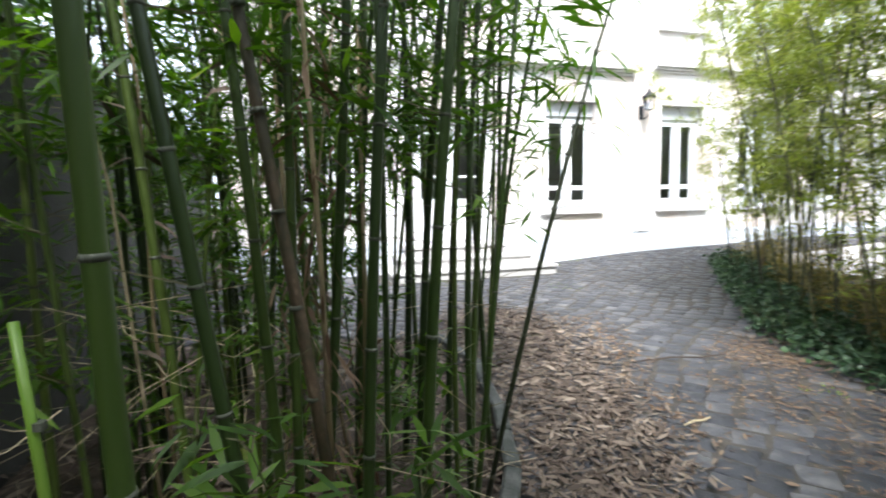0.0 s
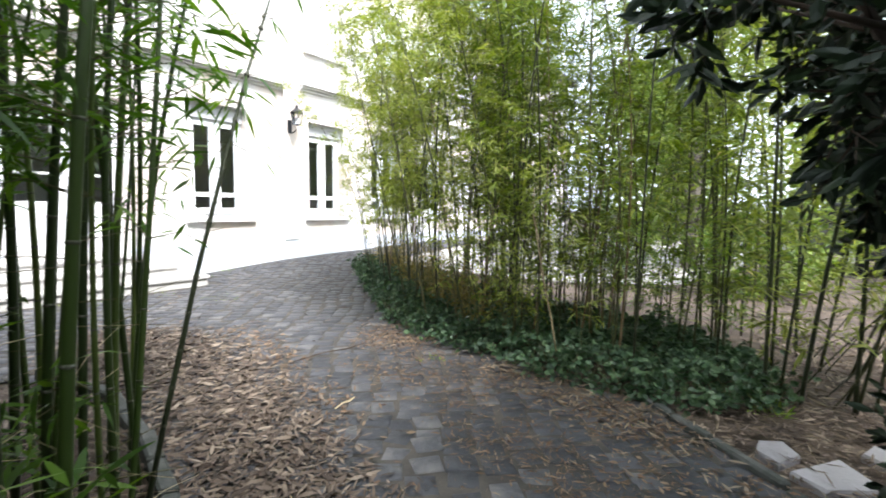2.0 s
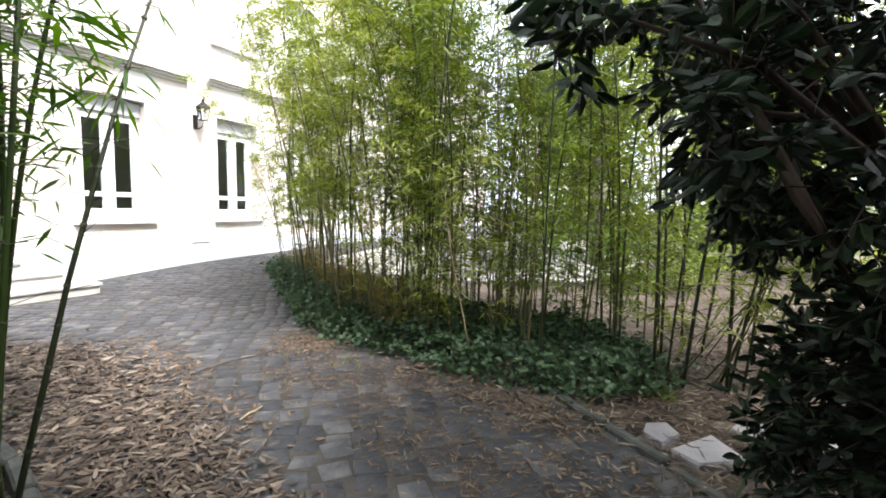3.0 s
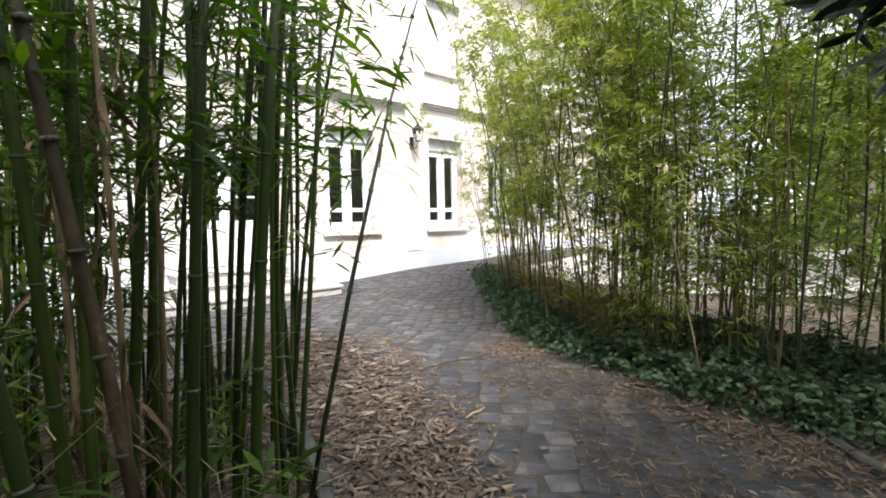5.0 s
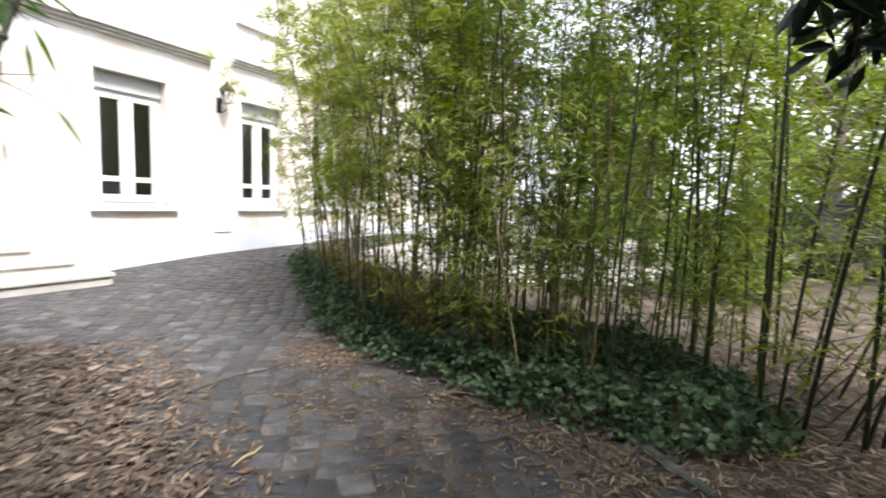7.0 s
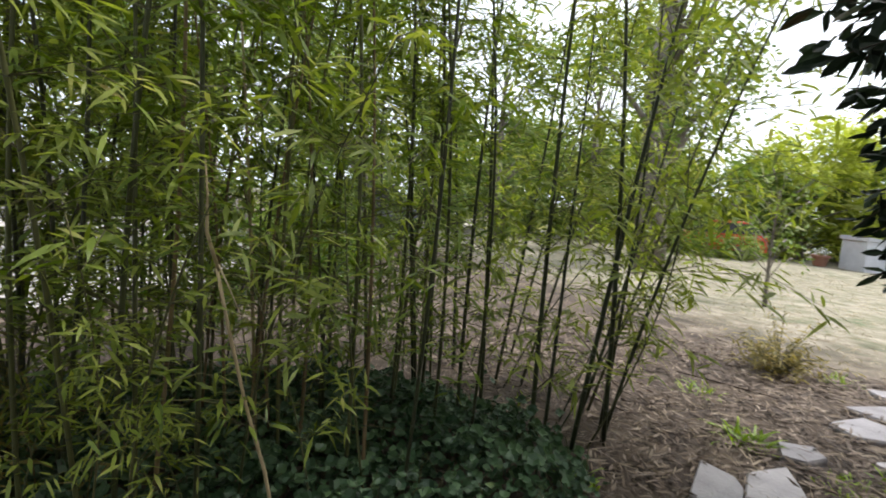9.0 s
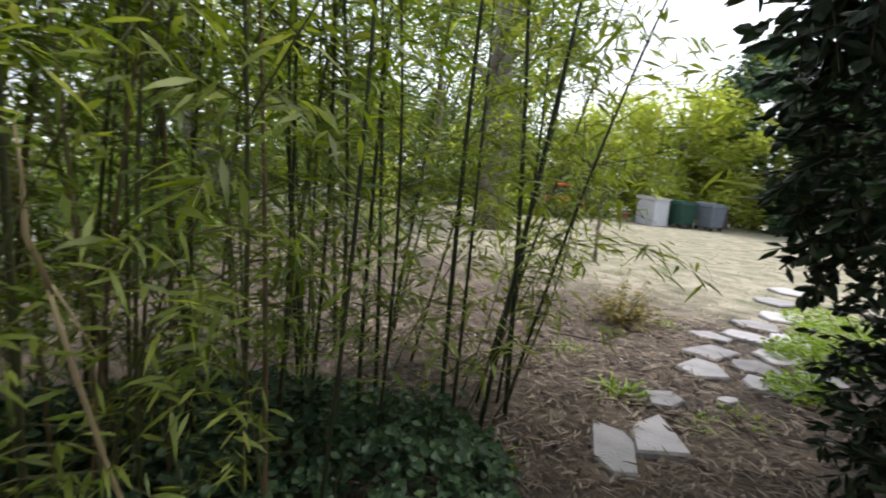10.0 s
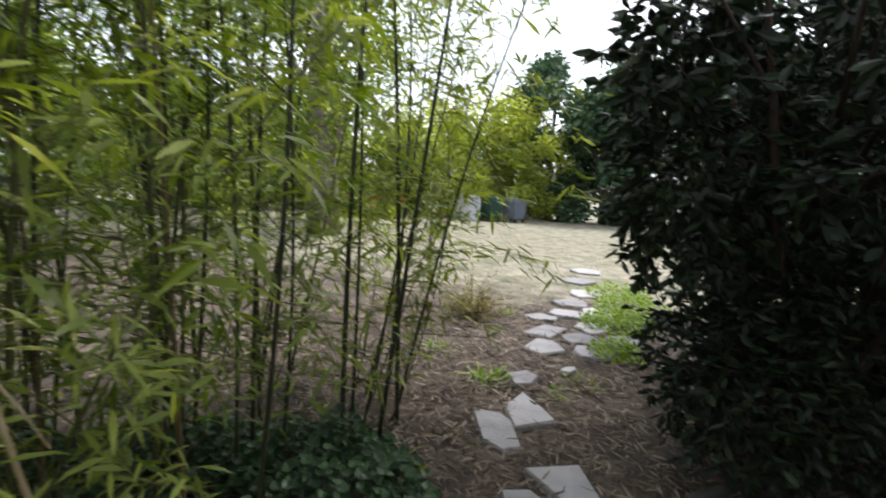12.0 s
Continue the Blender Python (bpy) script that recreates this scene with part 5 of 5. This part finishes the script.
rt = random.Random(29)
for x, y, s, h, n in ((2.98, -3.2, 0.4, 0.28, 900), (2.95, -2.2, 0.25, 0.24, 420), (2.9, -4.0, 0.45, 0.3, 900), (3.1, -5.0, 0.45, 0.25, 700)):
    tuft(x, y, s, h, n, M_bright, "mound of bright yellow-green leaves beside the flagstones", rt, False, "low_plant", "plant")
for x, y, s, h, n in ((3.8, -1.16, 0.12, 0.2, 60), (3.12, -1.45, 0.14, 0.12, 60), (4.15, -3.1, 0.1, 0.14, 40), (3.3, -1.15, 0.12, 0.1, 50), (3.85, 0.1, 0.1, 0.16, 40), (4.4, -1.6, 0.12, 0.14, 40), (3.45, 2.45, 0.12, 0.07, 60), (3.2, 0.75, 0.08, 0.06, 40)):
    tuft(x, y, s, h, n, M_bright, "small tuft of fresh green weeds in the soil", rt)
for x, y, s, h, n in ((3.97, 6.4, 0.3, 0.05, 260), (4.9, 8.6, 0.35, 0.06, 260), (5.6, 8.65, 0.3, 0.06, 160), (2.6, 7.4, 0.35, 0.06, 240), (3.6, 7.45, 0.3, 0.05, 160)):
    tuft(x, y, s, h, n, M_bright, "flat yellowish grass growing between the setts", rt, True, "grass_tuft", "grass")
bush = thing("twiggy_bush", "small half-dry twiggy bush on the leaf-strewn soil", "bush", m=pose(4.5, -2.8, gz(4.5, -2.8)))
tw, lf = Geo(), Geo()
for _ in range(80):
    d = rand_dir(rt, 0.15, 1.0)
    q = d * rt.uniform(0.25, 0.6)
    tw.tube([(0.05 * d.x, 0.05 * d.y, -0.02), q * 0.5 + Vector((0, 0, 0.05)), q], [0.005, 0.003, 0.0015], 4, False)
    for _ in range(9):
        lf.blade(q * rt.uniform(0.4, 1.05), rand_dir(rt, -0.6, 0.7), rt.uniform(0.05, 0.1), 0.016, 0.3, rt.uniform(-1, 1))
tagged(part("stem_tangle", tw, M_twig, bush), kind="stuff")
tagged(part("foliage", lf, M_fringe, bush), kind="stuff")

# ---- the far end of the garden ----
def tree(x, y, height, spread, trunk_r, count, leaf, material, label, r, crown_low=0.25, name="tree", bark=M_bark):
    root = thing(name, label, "tree", m=pose(x, y, gz(x, y) - 0.05))
    tk, lf = Geo(), Geo()
    pts = [Vector((0.15 * math.sin(3 * s) * trunk_r * 4, 0.1 * math.cos(2 * s) * trunk_r * 4, height * 0.85 * s)) for s in (0, 0.2, 0.4, 0.6, 0.8, 1.0)]
    tk.tube(pts, [trunk_r * 1.25, trunk_r, trunk_r * 0.85, trunk_r * 0.65, trunk_r * 0.4, trunk_r * 0.12], 10)
    lumps = []
    for k in range(22):
        s = crown_low + (1 - crown_low) * (k + r.random()) / 22
        a = r.uniform(0, 6.28)
        w = spread * (0.35 + 0.65 * math.sin(math.pi * min(1.0, 0.12 + 0.85 * (s - crown_low) / (1 - crown_low)))) * r.uniform(0.45, 1.0)
        c = Vector((w * math.cos(a), w * math.sin(a), height * s))
        b = Vector((0, 0, height * max(0.1, s - 0.12) * 0.85))
        tk.tube([b, b.lerp(c, 0.5) + Vector((0, 0, 0.1)), c], [trunk_r * 0.3, trunk_r * 0.18, 0.015], 5)
        lumps.append((c, spread * r.uniform(0.28, 0.5)))
    for _ in range(count):
        c, q = r.choice(lumps)
        p = c + rand_dir(r, -0.8, 1) * q * r.uniform(0.3, 1.05)
        d = rand_dir(r, -0.8, 0.4)
        side = d.cross(rand_dir(r, -0.3, 1.0))
        if side.length > 0.15 and p.z > 0.1:
            lf.oval(p, d, side.normalized(), leaf * r.uniform(0.6, 1.3), leaf * r.uniform(0.3, 0.6))
    part("trunk", tk, bark, root, smooth=True)
    tagged(part("crown", lf, material, root), kind="stuff")
    return root


rg = random.Random(31)
LIGHT, DARK = "leafy yellow-green tree at the end of the lawn", "dense dark green tree at the end of the lawn"
for x, y, h, s in ((24, -15, 5.5, 2.8), (21, -21, 5.0, 2.8), (17.5, -25, 5.2, 2.8), (14, -27.5, 5.0, 2.6), (26, -9, 6.5, 3.0), (23, -3, 6.5, 3.0), (20, 3.5, 6.0, 2.8), (16.0, -21.6, 4.0, 2.0), (18.5, -19.0, 4.4, 2.3), (20.5, -15.5, 4.6, 2.4), (21, -11, 5, 2.6)):
    tree(x, y, h, s, 0.16, 6000, 0.3, M_tree, LIGHT, rg, 0.04)
for x, y, h, s in ((11.6, -24.6, 6.4, 2.9), (14.6, -23.4, 6.0, 2.7), (9.3, -25.6, 5.6, 2.2)):
    tree(x, y, h, s, 0.16, 6500, 0.26, M_willow, "drooping yellow-green tree behind the waste bins", rg, 0.04)
for x, y, h, s in ((8.6, -29, 9.5, 3.2), (5.2, -28, 8.5, 3.0), (2.0, -29, 9.0, 3.4), (-2.5, -25, 8, 3.2), (-7, -18, 8, 3.2)):
    tree(x, y, h, s, 0.2, 9000, 0.42, M_conifer, DARK, rg, 0.03)
for x, y, h, s in ((13.5, -12.0, 8.5, 2.4), (17, -8.0, 8.0, 2.6), (14.0, -2.0, 6.5, 2.6), (12.0, 1.5, 6.0, 2.4), (17.5, -13.0, 9, 2.6)):
    tree(x, y, h, s, 0.15, 4200, 0.2, M_tree, "tall airy garden tree beyond the bamboo", rg, 0.12)
for x, y, h in ((9.2, 0.2, 1.3),):
    tree(x, y, h, 0.95, 0.05, 2600, 0.11, M_tree, "leafy green garden bush behind the bamboo clump", rg, 0.05, "garden_bush")
for x, y in ((14.3, -16.2), (13.4, -16.9), (15.4, -15.6)):
    tree(x, y, 0.95, 0.8, 0.04, 1400, 0.12, M_tree, "rounded green garden bush in front of the car", rg, 0.05, "garden_bush")
big = tree(10.9, -8.9, 13.0, 2.2, 0.36, 4200, 0.2, M_tree, "tall tree with a thick grey trunk partly clad in ivy", rg, 0.2)
lf = Geo()
for _ in range(900):
    a, z = rg.uniform(0, 6.28), rg.uniform(0.0, 5.5)
    n = Vector((math.cos(a), math.sin(a), 0))
    p = n * rg.uniform(0.33, 0.62) + Vector((0.1, 0, z))
    d = rand_dir(rg, -0.8, 0.3)
    side = d.cross(n)
    if side.length > 0.2:
        lf.oval(p, d, side.normalized(), rg.uniform(0.08, 0.16), rg.uniform(0.06, 0.1))
tagged(part("climbing_ivy", lf, M_tree, big, "green ivy on the trunk"), kind="stuff")
# the last three are added out of view to shade bed and driveway
for x, y, h, s in ((-4.5, 1.5, 7.5, 2.4), (-4.2, 6.0, 7.0, 2.4), (-2.9, -2.6, 7.0, 1.8), (-0.8, -2.6, 7.5, 1.5), (1.1, -4.0, 9.0, 2.1)):
    tree(x, y, h, s, 0.16, 5200, 0.2, M_conifer, "dark evergreen garden tree near the old wall, three added unseen to cast shade", rg, 0.34)


def wheeled_bin(x, y, turn, material, label, lid_mat):
    t = thing("waste_container", label, "waste bin", "waste bins at the lawn's end", m=pose(x, y, gz(x, y), 0, 0, turn))
    g = Geo()
    rings = []
    for z, w, d in ((0.16, 0.38, 0.32), (0.2, 0.41, 0.35), (1.05, 0.47, 0.42), (1.06, 0.5, 0.45), (1.1, 0.5, 0.45)):
        rings.append([(-w, -d, z), (w, -d, z), (w, d, z), (-w, d, z)])
    g.add([p for r in rings for p in r], [(k * 4 + i, k * 4 + (i + 1) % 4, k * 4 + 4 + (i + 1) % 4, k * 4 + 4 + i) for k in range(4) for i in range(4)] + [(3, 2, 1, 0), (16, 17, 18, 19)])
    part("body", g, material, t)
    g = Geo()
    g.add([(-0.51, -0.47, 1.1), (0.51, -0.47, 1.1), (0.51, 0.47, 1.1), (-0.51, 0.47, 1.1), (-0.49, -0.44, 1.15), (0.49, -0.44, 1.15), (0.49, 0.2, 1.26), (-0.49, 0.2, 1.26), (-0.49, 0.45, 1.22), (0.49, 0.45, 1.22)],
          [(0, 1, 5, 4), (4, 5, 6, 7), (7, 6, 9, 8), (3, 8, 9, 2), (0, 4, 7, 8, 3), (1, 2, 9, 6, 5), (3, 2, 1, 0)])
    part("lid", g, lid_mat, t)
    for sx in (-0.4, 0.4):
        for sy in (-0.28, 0.28):
            g = Geo()
            g.tube([(sx - 0.03, sy, 0.09), (sx + 0.03, sy, 0.09)], [0.09, 0.09], 12)
            part("wheel", g, M_rubber, t)
    g = Geo()
    g.tube([(-0.4, -0.47, 1.03), (-0.4, -0.52, 1.03), (0.4, -0.52, 1.03), (0.4, -0.47, 1.03)], [0.015] * 4, 6)
    part("handle_bar", g, material, t)
    g = Geo()
    g.box(-0.12, 0.12, -0.432, -0.42, 0.72, 0.9)
    part("sticker", g, M_paint, t, "white sticker")


wheeled_bin(10.2, -21.65, -28, M_bin_green, "dark green wheeled waste container with closed lid", M_bin_green)
wheeled_bin(9.15, -22.3, -28, M_bin_grey, "blue-grey wheeled waste container with closed lid", M_bin_grey)
locker = thing("storage_locker", "pale grey outdoor storage locker with slatted front", "locker", m=pose(11.25, -21.0, gz(11.25, -21.0), 0, 0, -28))
g = Geo()
g.bevel_box(-0.6, 0.6, -0.4, 0.4, 0, 1.18, 0.02)
part("body", g, M_locker, locker)
g = Geo()
g.add([(-0.66, -0.47, 1.18), (0.66, -0.47, 1.18), (0.66, 0.45, 1.18), (-0.66, 0.45, 1.18), (-0.66, -0.47, 1.23), (0.66, -0.47, 1.23), (0.66, 0.45, 1.33), (-0.66, 0.45, 1.33)], [(0, 1, 5, 4), (4, 5, 6, 7), (1, 2, 6, 5), (3, 0, 4, 7), (2, 3, 7, 6), (3, 2, 1, 0)])
part("lid", g, M_locker, locker)
for z in (0.3, 0.5, 0.7, 0.9):
    g = Geo()
    g.box(0.1, 0.52, -0.415, -0.4, z, z + 0.08)
    part("slat", g, M_rubber, locker, "dark slot")


def hatchback(x, y, turn, paint, label):
    c = thing("car", label, "car", m=pose(x, y, gz(x, y), 0, 0, turn))
    prof = [(-1.95, 0.35), (-1.98, 0.75), (-1.9, 0.95), (-1.75, 1.0), (1.0, 0.98), (1.85, 0.82), (1.98, 0.6), (1.95, 0.32)]
    g = Geo()
    vs = [(px, s * (0.80 if i in (0, 7) else 0.84), pz) for s in (-1, 1) for i, (px, pz) in enumerate(prof)]
    g.add(vs, [tuple(range(7, -1, -1)), tuple(range(8, 16))] + [(i, (i + 1) % 8, 8 + (i + 1) % 8, 8 + i) for i in range(8)])
    part("body", g, paint, c)
    g = Geo()
    cab = [(-1.75, 1.0), (-1.35, 1.42), (0.1, 1.46), (0.95, 0.99)]
    vs = [(px, s * (0.82 if pz < 1.1 else 0.62), pz) for s in (-1, 1) for px, pz in cab]
    g.add(vs, [(3, 2, 1, 0), (4, 5, 6, 7)] + [(i, i + 1, 5 + i, 4 + i) for i in range(3)])
    part("cabin", g, M_rubber, c, "dark glazing")
    g = Geo()
    g.bevel_box(-1.32, 0.12, -0.63, 0.63, 1.42, 1.49, 0.02)
    part("roof", g, paint, c)
    for sx in (-1.2, 1.2):
        for sy in (-0.8, 0.8):
            g = Geo()
            g.tube([(sx, sy - 0.09, 0.3), (sx, sy + 0.09, 0.3)], [0.3, 0.3], 18)
            w = part("wheel", g, M_rubber, c)
            g = Geo()
            g.tube([(sx, sy - 0.095, 0.3), (sx, sy + 0.095, 0.3)], [0.18, 0.18], 12)
            part("rim", g, M_chrome, w)
    for sy in (-0.6, 0.6):
        g = Geo()
        g.bevel_box(1.9, 1.975, sy - 0.14, sy + 0.14, 0.6, 0.74, 0.015)
        part("headlight", g, M_chrome, c)


hatchback(15.2, -17.6, 35, M_red, "small red hatchback parked behind the bushes")
hatchback(14.6, -1.55, 25, M_car_dark, "dark grey hatchback parked at the garden's eastern side")

flower_pot = thing("flower_pot", "terracotta pot of white flowers beside the grey locker", "flower pot", m=pose(12.35, -20.35, gz(12.35, -20.35)))
g = Geo()
g.tube([(0, 0, 0), (0, 0, 0.36), (0, 0, 0.365), (0, 0, 0.44)], [0.2, 0.29, 0.33, 0.33], 16)
part("pot", g, M_terracotta, flower_pot)
g, lf = Geo(), Geo()
for _ in range(160):
    d = rand_dir(rg, 0.1, 1.0)
    p = Vector((0, 0, 0.42)) + Vector((d.x * 0.4, d.y * 0.4, d.z * 0.32)) * rg.uniform(0.5, 1.0)
    side = d.cross(rand_dir(rg, -1, 1))
    if side.length > 0.2:
        (g if rg.random() < 0.6 else lf).oval(p, rand_dir(rg, -0.2, 0.8), side.normalized(), rg.uniform(0.05, 0.09), rg.uniform(0.05, 0.08))
tagged(part("petals", g, M_paint, flower_pot, "white petals"), kind="stuff")
tagged(part("foliage", lf, M_tree, flower_pot), kind="stuff")

# a young tree on a low heap of soil
tree(6.7, -6.55, 2.3, 0.75, 0.03, 420, 0.1, M_tree, "young thin-stemmed tree on the dry lawn", rg, 0.35)

# ---- setts of the driveway ----
rp = random.Random(41)
PITCH, TURN = 0.17, radians(38)
variants = []
for _ in range(8):
    g = Geo()
    w, d, h = PITCH / 2 * rp.uniform(0.9, 1.04), PITCH / 2 * rp.uniform(0.86, 1.02), 0.010
    low = [(-w * rp.uniform(0.82, 1), -d * rp.uniform(0.82, 1)), (w * rp.uniform(0.85, 1), -d * rp.uniform(0.82, 1)), (w * rp.uniform(0.82, 1), d), (-w, d * rp.uniform(0.82, 1))]
    rings = [[(x * f, y * f, z) for x, y in low] for f, z in ((1.0, -0.02), (1.0, 0.002), (0.88, h))]
    g.add([p for r in rings for p in r] + [(0, 0, h + 0.004)], [(k * 4 + i, k * 4 + (i + 1) % 4, k * 4 + 4 + (i + 1) % 4, k * 4 + 4 + i) for k in (0, 1) for i in range(4)] + [(8 + i, 8 + (i + 1) % 4, 12) for i in range(4)])
    variants.append(g)
meshes = [v.mesh("sett", M_sett, True) for v in variants]
NEAR = [(0.6, -1.2), (2.0, -0.6), (3.2, 0.5), (3.6, 1.2), (3.4, 2.2), (2.7, 3.0), (2.0, 2.9), (1.3, 1.7), (0.7, 0.6)]
rest, count = Geo(), 0
for i in range(-80, 90):
    for j in range(-80, 90):
        u, v = i * PITCH + rp.gauss(0, 0.016) + 0.5 * PITCH * math.sin(j * 7.3), j * PITCH + rp.gauss(0, 0.014) + 0.35 * PITCH * math.sin(i * 0.37 + 1.3 * math.sin(j * 0.21))
        x, y = u * math.cos(TURN) - v * math.sin(TURN) + 3, u * math.sin(TURN) + v * math.cos(TURN) + 3
        if not (-0.9 < x < 13 and inside(DRIVE, x, y)) or y > WALL_Y - 0.14 or (1.5 < x < 4.65 and y > 7.5):
            continue
        k = rp.randrange(8)
        m = pose(x, y, gz(x, y) + rp.uniform(-0.006, 0.004), rp.uniform(-1.4, 1.4), rp.uniform(-1.4, 1.4), math.degrees(TURN) + rp.choice((0, 90, 180, 270)) + rp.gauss(0, 7))
        if count < 300 and inside(NEAR, x, y):
            ob = new("sett", meshes[k])
            ob.parent = drive
            ob.matrix_basis = m
            count += 1
        else:
            rest.add([m @ Vector(p) for p in variants[k].v], variants[k].f)
tagged(part("setts", rest, M_sett_rest, drive, smooth=True), kind="stuff")
